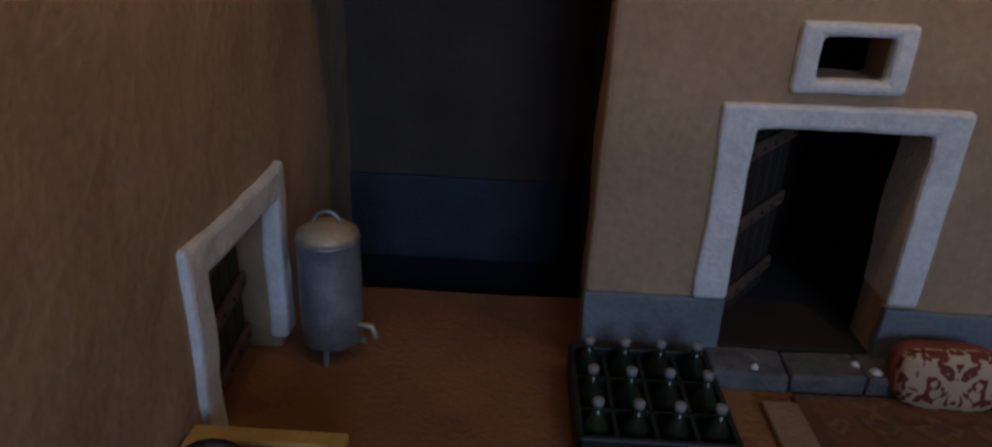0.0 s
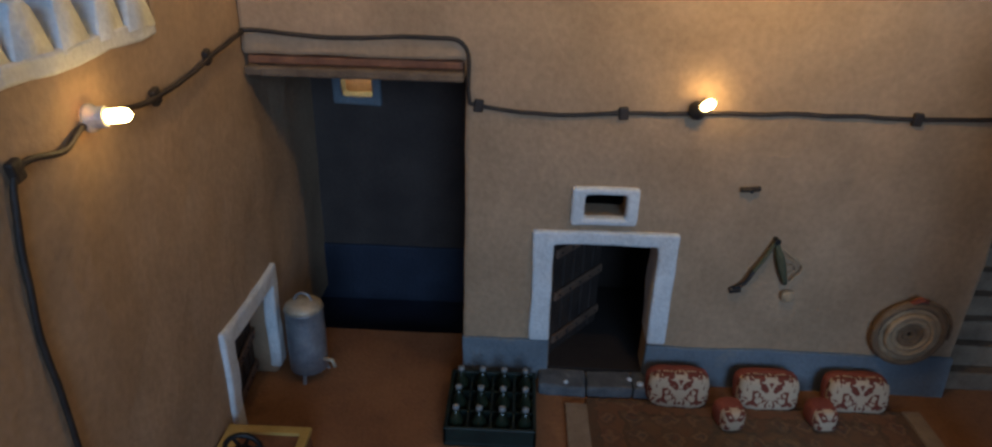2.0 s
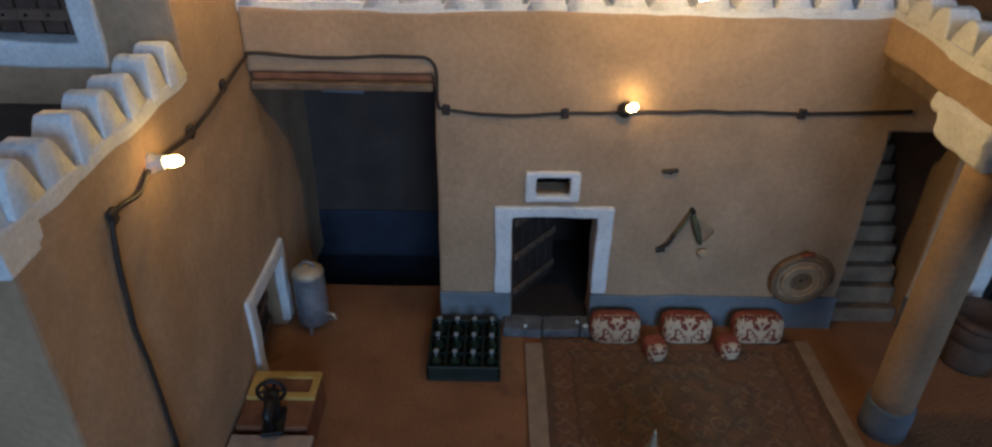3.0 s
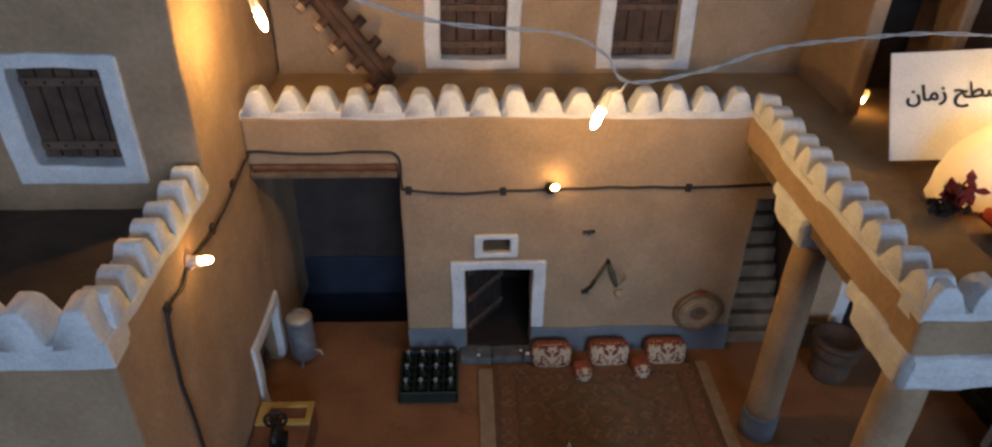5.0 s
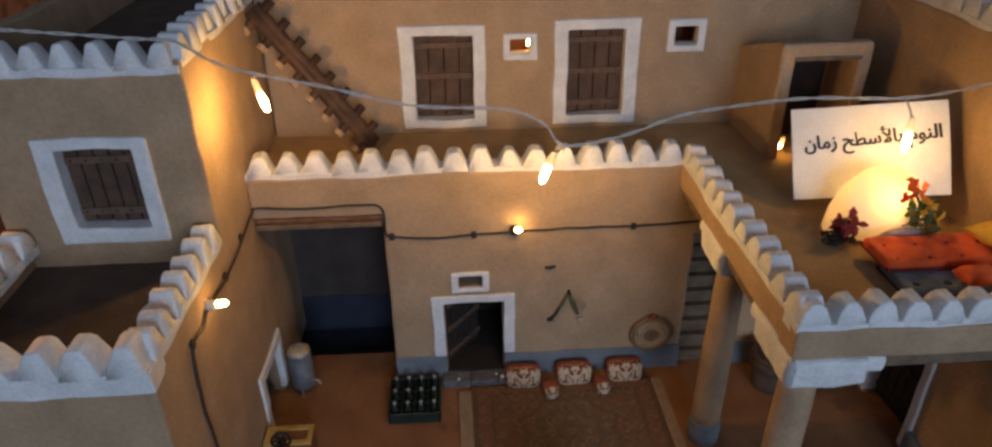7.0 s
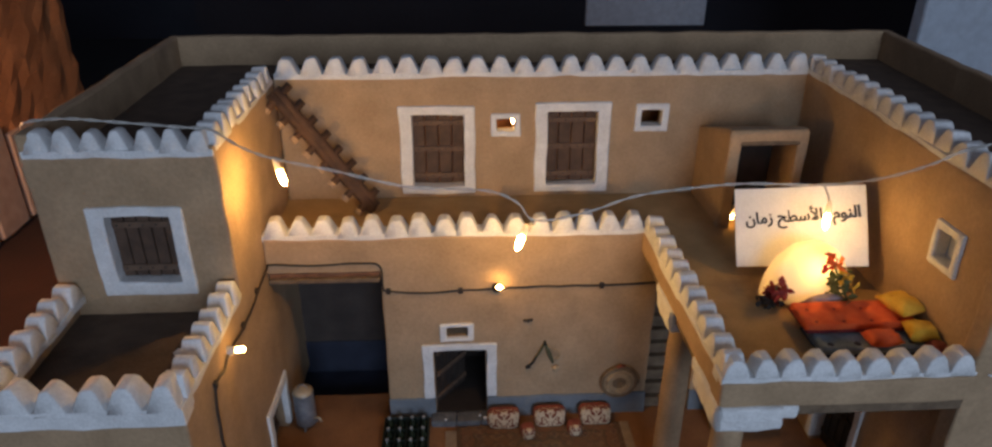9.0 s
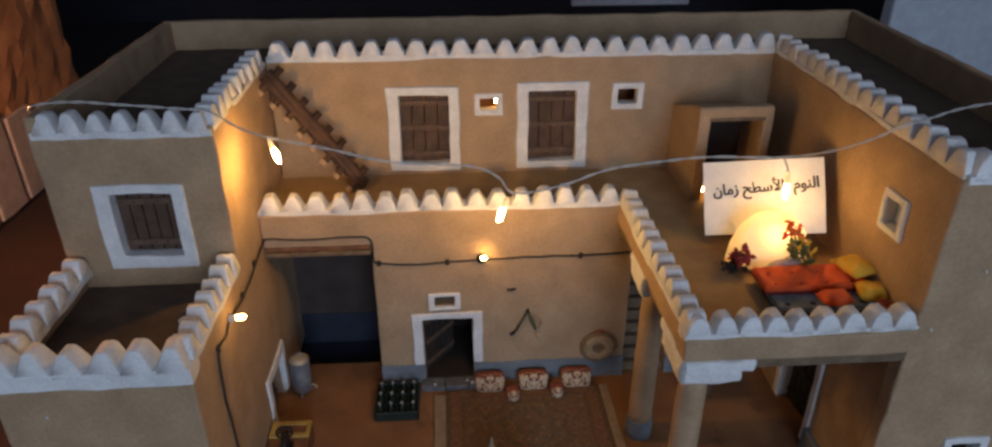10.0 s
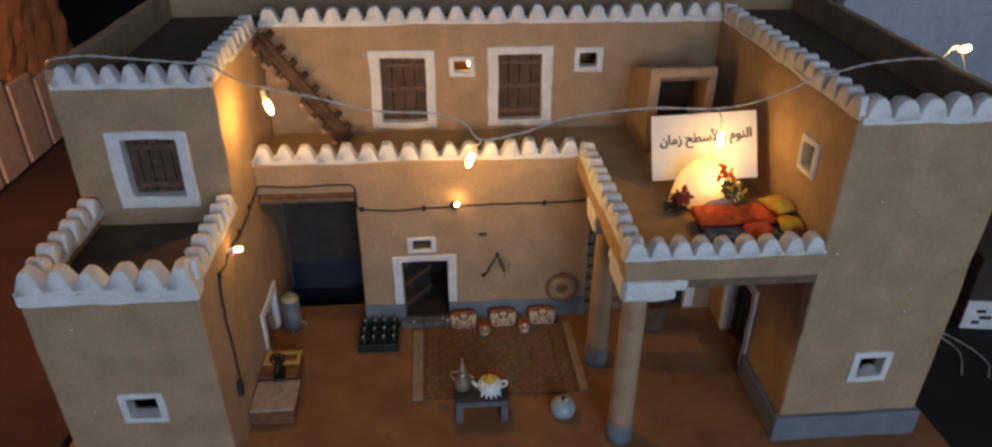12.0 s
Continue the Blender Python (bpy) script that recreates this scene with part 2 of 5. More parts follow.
# ---- roofs and terrace ----
structure("terrace", slab((0, 0, ZT), X, Y, (0, 0, -1), (XC - 0.002, 0.500), (YF + 0.012, YU + 0.002), [(XC - 0.1, 0.302, 0.0, 0.252)], 0.013, 0.014, None, 0, 0.0006), TERRACE, "brown mud terrace floor over the gallery", "floor")
structure("roof_left_low", slab((0, 0, 0.204), X, Y, (0, 0, -1), (XL + 0.004, XC - 0.01), (YF + 0.01, 0.17), (), 0.01, 0.014, None, 0, 0.0008), ROOF, "dark brown mud roof of the low front wing", "roof")
structure("roof_left", slab((0, 0, ZR), X, Y, (0, 0, -1), (XL + 0.0, XC - 0.01), (0.17, YB), (), 0.01, 0.014, None, 0, 0.0008), ROOF, "dark brown flat mud roof behind a parapet", "roof")
structure("roof_back", slab((0, 0, ZR), X, Y, (0, 0, -1), (XC - 0.012, 0.50), (YU + 0.012, YB), (), 0.01, 0.014, None, 0, 0.0008), ROOF, "dark brown flat mud roof behind a parapet", "roof")
structure("roof_right", slab((0, 0, ZR), X, Y, (0, 0, -1), (0.506, 0.67), (0.02, YB), (), 0.01, 0.014, None, 0, 0.0008), ROOF, "dark brown flat mud roof behind a parapet", "roof")

# ---- gallery beam ----
structure("gallery_beam_front", slab((0, 0.006, 0), X, Z, Y, (0.293, XR + 0.002), (0.209, ZP), (), 0.022, 0.012), MUD, "sand-coloured plastered beam over the gallery", "beam")
structure("gallery_beam_side", slab((0.294, 0, 0), Y, Z, X, (0.010, YC + 0.004), (0.209, ZP), (), 0.020, 0.012), MUD, "sand-coloured plastered beam over the gallery", "beam")
structure("trim_lath_front", box((0.300, 0.009, 0.199), (XR, 0.026, 0.209), 0.001), LATH, "weathered wooden lath under the beam", "trim")
structure("trim_lath_side", box((0.297, 0.026, 0.200), (0.312, YC, 0.209), 0.001), LATH, "weathered wooden lath under the beam", "trim")


# ---- parapets of white merlons ----
def merlon_mesh(width, height, thick, seed, domed=False):
    """One hand-shaped merlon: a trapeze with a rounded top, leaning a little."""
    rnd = random.Random(seed)
    bm = bmesh.new()
    half, top = width * rnd.uniform(0.46, 0.49), width * rnd.uniform(0.15, 0.21)
    prof = [(-half, 0), (-half * 0.98, height * 0.10), (-top * 1.25, height * 0.84), (-top * 0.7, height * 0.98), (top * 0.7, height * rnd.uniform(0.96, 1.02)), (top * 1.25, height * 0.84), (half * 0.98, height * 0.10), (half, 0)]
    if domed:
        half = width * rnd.uniform(0.44, 0.49)
        prof = [(-half, 0), (-half * 0.92, height * 0.30), (-half * 0.74, height * 0.70), (-half * 0.36, height * 0.97), (half * 0.30, height * rnd.uniform(0.96, 1.04)), (half * 0.68, height * 0.74), (half * 0.90, height * 0.32), (half, 0)]
    front = [bm.verts.new((x, -thick / 2 * (1 - 0.25 * z / height), z)) for x, z in prof]
    back = [bm.verts.new((x, thick / 2 * (1 - 0.25 * z / height), z)) for x, z in prof]
    bm.faces.new(front)
    bm.faces.new(back[::-1])
    for k in range(len(prof)):
        j = (k + 1) % len(prof)
        bm.faces.new([front[j], front[k], back[k], back[j]])
    bmesh.ops.recalc_face_normals(bm, faces=bm.faces)
    es = [e for e in bm.edges if e.calc_face_angle(0) > radians(40) and max(w.co.z for w in e.verts) > height * 0.1]
    bmesh.ops.bevel(bm, geom=es, offset=width * 0.04, segments=2, affect="EDGES", profile=0.5)
    for w in bm.verts:
        w.co += noise.noise_vector(w.co * 90 + Vector((seed * 3.1, 0, 0))) * 0.0011
    me = bpy.data.meshes.new("merlon")
    bm.to_mesh(me)
    bm.free()
    for p in me.polygons:
        p.use_smooth = True
    me.materials.append(WHITE)
    return me


MERLONS = [merlon_mesh(0.024, 0.0180, 0.019, k) for k in range(5)]
DOMES = [merlon_mesh(0.024, 0.0185, 0.019, k + 20, True) for k in range(5)]


def parapet(a, b, z, count, label="row of white rounded merlons on a low plastered parapet", height=1.0, thick=0.019, foot=0.003, domed=False):
    a, b = Vector((*a, z)), Vector((*b, z))
    d = b - a
    turn = math.atan2(d.y, d.x)
    base = box((-0.001, -thick / 2, -foot), (d.length + 0.001, thick / 2, 0.0035), 0.001)
    bmesh.ops.subdivide_edges(base, edges=[e for e in base.edges if abs(e.verts[0].co.x - e.verts[1].co.x) > 0.02], cuts=12)
    wobble(base, 0.0012, 60)
    ob = part("parapet", base, WHITE, None, "", False, Matrix.Translation(a) @ Matrix.Rotation(turn, 4, "Z"))
    tagged(ob, label, "parapet", "", "structure")
    step = d.length / count
    rnd = random.Random(count * 7 + round(a.x * 1000))
    for k in range(count):
        m = new("merlon", (DOMES if domed else MERLONS)[rnd.randrange(5)])
        m.parent = ob
        m.location = ((k + 0.5) * step + rnd.uniform(-0.001, 0.001), rnd.uniform(-0.0008, 0.0008), 0.001)
        m.rotation_euler = (rnd.uniform(-0.03, 0.03), rnd.uniform(-0.05, 0.05), rnd.uniform(-0.05, 0.05))
        m.scale = (step / 0.024 * rnd.uniform(0.94, 1.04), thick / 0.019, height * rnd.uniform(0.92, 1.06))
    return ob


parapet((XC, YC + 0.010), (0.296, YC + 0.010), ZP, 16)
parapet((0.304, YC + 0.012), (0.304, 0.012), ZP, 11, height=0.86, foot=0.0045, domed=True)
parapet((0.294, 0.017), (XR, 0.017), ZP, 9, height=0.86, foot=0.0065, domed=True)
parapet((XC + 0.002, YU + 0.009), (0.497, YU + 0.009), ZU, 23)
parapet((0.505, YU + 0.014), (0.489, 0.012), ZU, 16, domed=True)
parapet((0.482, 0.016), (0.626, 0.016), ZU, 6, domed=True)
parapet((XL, 0.170), (XC - 0.002, 0.170), 0.354, 7)
parapet((XC - 0.009, 0.166), (XC - 0.009, 0.365), 0.357, 9)
parapet((XL, 0.019), (XC, 0.019), ZL, 6, height=1.15, thick=0.0225, foot=0.0115)
parapet((XC - 0.009, 0.020), (XC - 0.009, 0.162), ZL, 7)
parapet((XL + 0.008, 0.030), (XL + 0.006, 0.162), ZL, 6, domed=True)


# ---- bulbs ----
WARM = (1.0, 0.575, 0.16)
BULB = glow("lit_bulb", WARM, 570.0)
BULB_DIM = glow("lit_tent_bulb", WARM, 115.0)
BULB_LOW = glow("lit_low_bulb", WARM, 185.0)
BULB_ROOM = glow("lit_room_bulb", WARM, 90.0)
BULB_HOT = glow("lit_wall_bulb", WARM, 60.0)
BULB_MILD = glow("lit_court_bulb", WARM, 62.0)
BULB_STRONG = glow("lit_strong_bulb", WARM, 730.0)
BULB_FAR = glow("lit_far_bulb", (1.0, 0.50, 0.16), 2600.0)
CLEAR = material("clear_plastic", (0.74, 0.71, 0.64), (0.86, 0.83, 0.77), 200, 0.25, 0, 0.05, 900)
CLEAR.node_tree.nodes["Principled BSDF"].inputs["Transmission Weight"].default_value = 0.45
CLEAR.node_tree.nodes["Principled BSDF"].inputs["IOR"].default_value = 1.4


def bulb_mesh(r, length):
    bm = lathe([(r * 0.55, 0.0), (r * 0.9, length * 0.25), (r, length * 0.5), (r * 0.8, length * 0.8), (r * 0.35, length)], 10)
    return bm


def string_bulb(place, down, size=1.0, label="small warm white bulb of a string of lights", lit=None):
    """A little lit bulb with its clear socket, hanging along the way 'down'."""
    m = Matrix.Translation(place) @ Vector(down).to_track_quat("Z", "Y").to_matrix().to_4x4()
    ob = empty("string_light_bulb", label, "light bulb", m, "string of lights")
    part("bulb", bulb_mesh(0.0027 * size, 0.0145 * size), lit or BULB, ob, "glowing warm bulb", True)
    part("socket", lathe([(0.0012, -0.012 * size), (0.0024, -0.008 * size), (0.003, 0.0), (0.0026, 0.002)], 10), CLEAR, ob, "clear plastic socket", True)
    return ob


string_bulb((-0.0465, 0.1955, 0.3245), (0.25, 0.05, -1))
string_bulb((0.1630, 0.161, 0.2735), (-0.35, 0, -1), lit=BULB_STRONG)
string_bulb((0.418, 0.138, 0.300), (0.05, 0.0, -1), lit=BULB_LOW)
string_bulb((0.3985, 0.281, 0.232), (-0.3, -0.2, -1), 0.42, "small warm bulb just inside the doorway of the hut", BULB_DIM)
string_bulb((0.690, 0.185, 0.368), (-0.2, -0.6, 0.3))


def wall_bulb(place, out, label, lit, socket=None):
    m = Matrix.Translation(place) @ Vector(out).to_track_quat("Z", "Y").to_matrix().to_4x4()
    ob = empty("wall_bulb", label, "wall lamp", m)
    part("socket", lathe([(0.0048, 0.0), (0.0048, 0.0015), (0.0036, 0.003), (0.0036, 0.006), (0.0028, 0.0065)], 14), socket or BLACK, ob, "round socket", True)
    part("bulb", lathe([(0.0020, 0.0065), (0.0024, 0.0085), (0.0025, 0.0112), (0.0020, 0.0134), (0.0008, 0.0145)], 12), lit, ob, "glowing warm bulb", True)
    return ob


wall_bulb((0.1445, 0.2425, 0.171), (0.35, -0.8, 0.55), "small lit bulb in a dark socket on the courtyard wall", BULB_MILD)
wall_bulb((-0.085, 0.1065, 0.2000), (1, 0.02, 0.12), "small lit bulb in a socket on the side wall", BULB_HOT, CLEAR)


# ---- more materials ----
CREAM = (0.56, 0.42, 0.27)
STEEL = material("dull_steel", (0.24, 0.26, 0.29), (0.38, 0.40, 0.42), 120, 0.5, 0.55, 0.1, 700)
BRASS = material("brass_lid", (0.42, 0.34, 0.23), (0.56, 0.47, 0.34), 120, 0.5, 0.3, 0.1, 700)
GREEN = material("green_crate_plastic", (0.008, 0.016, 0.013), (0.014, 0.028, 0.021), 90, 0.5, 0, 0.1, 700)
BOTTLE = material("dark_bottle_glass", (0.014, 0.02, 0.014), (0.03, 0.038, 0.02), 100, 0.15, 0, 0.0, 700)
CAP = material("white_bottle_cap", (0.20, 0.20, 0.19), (0.32, 0.32, 0.31), 200, 0.5, 0, 0.1, 900)
RED_CLAY = material("red_brown_cloth", (0.24, 0.055, 0.03), (0.33, 0.085, 0.045), 90, 0.95, 0, 0.4, 900)
FRINGE = material("beige_rug_border", (0.29, 0.20, 0.12), (0.39, 0.275, 0.17), 90, 0.95, 0, 0.5, 900)
STRAW = material("woven_straw", (0.38, 0.26, 0.145), (0.52, 0.37, 0.21), 160, 0.9, 0, 0.6, 900)
STRAW_DARK = material("brown_straw", (0.20, 0.125, 0.066), (0.28, 0.18, 0.098), 160, 0.9, 0, 0.6, 900)
OLIVE = material("olive_cord", (0.07, 0.072, 0.036), (0.12, 0.115, 0.06), 160, 0.9, 0, 0.4, 900)
CLAY = material("brown_clay", (0.070, 0.042, 0.026), (0.125, 0.078, 0.048), 60, 0.85, 0, 0.5, 700)
YELLOW = material("yellow_board", (0.46, 0.29, 0.06), (0.56, 0.37, 0.10), 100, 0.6, 0, 0.1, 900)
BROWN = material("brown_wood", (0.15, 0.057, 0.024), (0.25, 0.105, 0.045), 100, 0.6, 0, 0.4, 900)
PALE_WOOD = material("pale_box_top", (0.34, 0.25, 0.185), (0.46, 0.35, 0.265), 100, 0.7, 0, 0.4, 900)
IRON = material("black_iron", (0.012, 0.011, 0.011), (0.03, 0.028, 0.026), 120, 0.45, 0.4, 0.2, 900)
GREY_TABLE = material("grey_table_paint", (0.10, 0.10, 0.11), (0.17, 0.16, 0.165), 100, 0.7, 0, 0.4, 900)
CERAMIC = material("white_glaze", (0.72, 0.72, 0.66), (0.82, 0.82, 0.77), 100, 0.3, 0, 0.05, 900)
PALE_BLUE = material("pale_blue_glaze", (0.26, 0.33, 0.36), (0.38, 0.45, 0.47), 90, 0.35, 0, 0.1, 900, (0.50, 0.50, 0.46), 60, 0.58)
PEWTER = material("tarnished_brass", (0.36, 0.30, 0.20), (0.50, 0.43, 0.30), 120, 0.4, 0.6, 0.1, 900)
ORANGE = material("orange_velvet", (0.68, 0.085, 0.018), (0.80, 0.14, 0.03), 90, 0.95, 0, 0.4, 900)
MAROON = material("maroon_piping", (0.16, 0.012, 0.018), (0.24, 0.03, 0.03), 90, 0.9, 0, 0.3, 900)
SLATE = material("blue_grey_cloth", (0.14, 0.19, 0.22), (0.22, 0.28, 0.31), 110, 0.95, 0, 0.4, 900, (0.04, 0.05, 0.07), 70, 0.6)
GOLD = material("mustard_cloth", (0.66, 0.36, 0.02), (0.78, 0.46, 0.05), 110, 0.95, 0, 0.4, 900, (0.45, 0.10, 0.02), 80, 0.62)
LILAC = material("lilac_cloth", (0.30, 0.25, 0.27), (0.42, 0.36, 0.38), 90, 0.95, 0, 0.4, 900)
PETAL = material("red_petal", (0.55, 0.02, 0.02), (0.72, 0.05, 0.035), 120, 0.8, 0, 0.2, 900)
PETAL_DARK = material("maroon_petal", (0.20, 0.018, 0.012), (0.34, 0.036, 0.022), 120, 0.8, 0, 0.2, 900)
LEAF_DARK = material("dark_leaf", (0.03, 0.025, 0.018), (0.06, 0.04, 0.03), 120, 0.8, 0, 0.2, 900)
PETAL_ORANGE = material("orange_petal", (0.78, 0.12, 0.02), (0.85, 0.20, 0.03), 120, 0.8, 0, 0.2, 900)
LEAF = material("green_leaf", (0.055, 0.075, 0.02), (0.11, 0.125, 0.038), 120, 0.8, 0, 0.2, 900)
PAPER = material("white_card", (0.76, 0.75, 0.72), (0.82, 0.81, 0.79), 60, 0.7, 0, 0.05, 900)
PLASTER_SCRAP = material("grey_scrap", (0.30, 0.30, 0.29), (0.46, 0.46, 0.44), 120, 0.8, 0, 0.4, 700)
INK = material("black_ink", (0.012, 0.012, 0.014), (0.022, 0.022, 0.024), 100, 0.7, 0, 0.0, 900)
# Near-black colour standing in for the shade inside openings.
INNER_SHADE = material("painted_inner_shade", (0.022, 0.015, 0.011), (0.036, 0.024, 0.017), 60, 0.95, 0, 0.3, 600)
STONE = material("grey_stone", (0.10, 0.105, 0.11), (0.18, 0.18, 0.18), 120, 0.85, 0, 0.6, 700, (0.4, 0.38, 0.34), 60, 0.64)
RUBBLE = material("orange_mud", (0.40, 0.15, 0.05), (0.52, 0.21, 0.075), 20, 0.95, 0, 0.6, 300, (0.2, 0.09, 0.04), 9, 0.6)
RED_GROUND = material("dark_red_earth", (0.028, 0.010, 0.006), (0.048, 0.017, 0.010), 12, 0.95, 0, 0.5, 200, (0.018, 0.009, 0.006), 6, 0.55)
PALE_PLANK = material("pale_pinkish_plank", (0.45, 0.30, 0.21), (0.56, 0.39, 0.28), 40, 0.85, 0, 0.3, 500)
HALL = material("dark_hall_wall", (0.012, 0.013, 0.02), (0.02, 0.021, 0.03), 4, 0.8, 0, 0.1, 60)
PANEL = material("blue_grey_panel", (0.54, 0.60, 0.66), (0.60, 0.66, 0.72), 3, 0.7, 0, 0.1, 60)


def translucent(name, colour):
    m, nt, bsdf = nodes_of(name)
    bsdf.inputs["Base Color"].default_value = (*colour, 1)
    bsdf.inputs["Roughness"].default_value = 0.9
    t = nt.nodes.new("ShaderNodeBsdfTranslucent")
    t.inputs[0].default_value = (*colour, 1)
    mix = nt.nodes.new("ShaderNodeMixShader")
    mix.inputs[0].default_value = 0.5
    nt.links.new(bsdf.outputs[0], mix.inputs[1])
    nt.links.new(t.outputs[0], mix.inputs[2])
    nt.links.new(mix.outputs[0], nt.nodes["Material Output"].inputs[0])
    return m


NET = translucent("white_gauze", (0.80, 0.76, 0.68))


def damask(name, ground, figure, scale, thick=0.5):
    """Mirrored curling figure on a plain ground, in the thing's own coordinates."""
    m, nt, bsdf = nodes_of(name)
    N, L = nt.nodes.new, nt.links.new
    co = N("ShaderNodeTexCoord")
    sep = N("ShaderNodeSeparateXYZ"); L(co.outputs["Object"], sep.inputs[0])
    ab = N("ShaderNodeMath"); ab.operation = "ABSOLUTE"; L(sep.outputs[0], ab.inputs[0])
    com = N("ShaderNodeCombineXYZ"); L(ab.outputs[0], com.inputs[0]); L(sep.outputs[1], com.inputs[1]); L(sep.outputs[2], com.inputs[2])
    n = N("ShaderNodeTexNoise"); n.inputs["Scale"].default_value = scale; n.inputs["Detail"].default_value = 1.0; n.inputs["Distortion"].default_value = 2.2
    L(com.outputs[0], n.inputs["Vector"])
    r = N("ShaderNodeValToRGB"); r.color_ramp.elements[0].position, r.color_ramp.elements[1].position = thick, thick + 0.03
    r.color_ramp.elements[0].color, r.color_ramp.elements[1].color = (*ground, 1), (*figure, 1)
    L(n.outputs["Fac"], r.inputs[0]); L(r.outputs[0], bsdf.inputs["Base Color"])
    bsdf.inputs["Roughness"].default_value = 0.95
    return m


CUSHION = damask("red_cream_damask", (0.18, 0.042, 0.022), CREAM, 150, 0.44)


def rug_material():
    """A dense, worn carpet figure: small warped florets in rows, broken by two scales of wear."""
    m, nt, bsdf = nodes_of("patterned_rug")
    N, L = nt.nodes.new, nt.links.new
    geo = N("ShaderNodeNewGeometry")
    warp = N("ShaderNodeTexNoise"); warp.inputs["Scale"].default_value = 190; warp.inputs["Detail"].default_value = 2
    L(geo.outputs["Position"], warp.inputs["Vector"])
    add = N("ShaderNodeVectorMath"); add.operation = "MULTIPLY_ADD"
    add.inputs[1].default_value = (0.009, 0.009, 0.009)
    L(warp.outputs["Color"], add.inputs[0]); L(geo.outputs["Position"], add.inputs[2])
    vo = N("ShaderNodeTexVoronoi"); vo.distance = "MANHATTAN"; vo.inputs["Scale"].default_value = 62; vo.inputs["Randomness"].default_value = 0.35
    v2 = N("ShaderNodeTexVoronoi"); v2.inputs["Scale"].default_value = 210
    no = N("ShaderNodeTexNoise"); no.inputs["Scale"].default_value = 55; no.inputs["Detail"].default_value = 5
    for n in (vo, v2):
        L(add.outputs[0], n.inputs["Vector"])
    L(geo.outputs["Position"], no.inputs["Vector"])
    r = N("ShaderNodeValToRGB")
    e = r.color_ramp.elements
    e[0].position, e[0].color = 0.0, (0.27, 0.185, 0.10, 1)
    e[1].position, e[1].color = 0.20, (0.115, 0.04, 0.022, 1)
    e.new(0.34).color = (0.036, 0.045, 0.052, 1)
    e.new(0.50).color = (0.22, 0.145, 0.075, 1)
    e.new(0.66).color = (0.055, 0.042, 0.03, 1)
    e.new(0.85).color = (0.12, 0.07, 0.034, 1)
    L(vo.outputs["Distance"], r.inputs[0])
    r2 = N("ShaderNodeValToRGB")
    r2.color_ramp.elements[0].color, r2.color_ramp.elements[1].color = (0.11, 0.042, 0.024, 1), (0.045, 0.05, 0.04, 1)
    r2.color_ramp.elements.new(0.5).color = (0.15, 0.10, 0.052, 1)
    L(v2.outputs["Color"], r2.inputs[0])
    mix = N("ShaderNodeMix"); mix.data_type = "RGBA"
    worn = N("ShaderNodeMapRange")
    worn.inputs[1].default_value, worn.inputs[2].default_value, worn.inputs[3].default_value, worn.inputs[4].default_value = 0.30, 0.70, 0.10, 0.60
    L(no.outputs["Fac"], worn.inputs[0]); L(worn.outputs[0], mix.inputs[0]); L(r.outputs[0], mix.inputs[6]); L(r2.outputs[0], mix.inputs[7])

    def calc(kind, a, b=None):
        q = N("ShaderNodeMath"); q.operation = kind
        for k, w in enumerate((a, b)):
            if w is None:
                continue
            if isinstance(w, (int, float)):
                q.inputs[k].default_value = w
            else:
                L(w, q.inputs[k])
        return q.outputs[0]

    sep = N("ShaderNodeSeparateXYZ"); L(add.outputs[0], sep.inputs[0])
    dx, dy = calc("SUBTRACT", sep.outputs[0], 0.196), calc("SUBTRACT", sep.outputs[1], 0.163)
    far = calc("SQRT", calc("ADD", calc("MULTIPLY", dx, dx), calc("MULTIPLY", dy, dy)))
    petal = calc("MULTIPLY", far, calc("ADD", 1.0, calc("MULTIPLY", calc("COSINE", calc("MULTIPLY", calc("ARCTAN2", dy, dx), 8.0)), 0.10)))
    # a round medallion in rings, and a border band along the edges
    rings = N("ShaderNodeValToRGB")
    g = rings.color_ramp.elements
    g[0].position, g[0].color = 0.0, (0.16, 0.06, 0.03, 1)
    g[1].position, g[1].color = 0.14, (0.04, 0.05, 0.045, 1)
    for place, tone in ((0.24, (0.17, 0.10, 0.05)), (0.36, (0.05, 0.06, 0.055)), (0.50, (0.15, 0.09, 0.045)), (0.56, (0.03, 0.035, 0.035)), (0.62, (0.13, 0.065, 0.034)), (1.0, (0.13, 0.065, 0.034))):
        g.new(place).color = (*tone, 1)
    L(calc("MULTIPLY", petal, 13.0), rings.inputs[0])
    edge = calc("MAXIMUM", calc("DIVIDE", calc("ABSOLUTE", dx), 0.0895), calc("DIVIDE", calc("ABSOLUTE", dy), 0.066))
    band = N("ShaderNodeValToRGB")
    band.color_ramp.interpolation = "CONSTANT"
    h = band.color_ramp.elements
    h[0].position, h[0].color = 0.0, (1, 1, 1, 1)
    h[1].position, h[1].color = 0.78, (0.35, 0.38, 0.38, 1)
    h.new(0.81).color = (1.25, 0.95, 0.80, 1)
    h.new(0.95).color = (0.45, 0.45, 0.42, 1)
    L(edge, band.inputs[0])
    soft = N("ShaderNodeMix"); soft.data_type = "RGBA"; soft.inputs[0].default_value = 0.36
    L(mix.outputs[2], soft.inputs[6]); L(rings.outputs[0], soft.inputs[7])
    edged = N("ShaderNodeMix"); edged.data_type, edged.blend_type = "RGBA", "MULTIPLY"; edged.inputs[0].default_value = 0.4
    L(soft.outputs[2], edged.inputs[6]); L(band.outputs[0], edged.inputs[7])
    warm = N("ShaderNodeMix"); warm.data_type, warm.blend_type = "RGBA", "MULTIPLY"; warm.inputs[0].default_value = 1.0
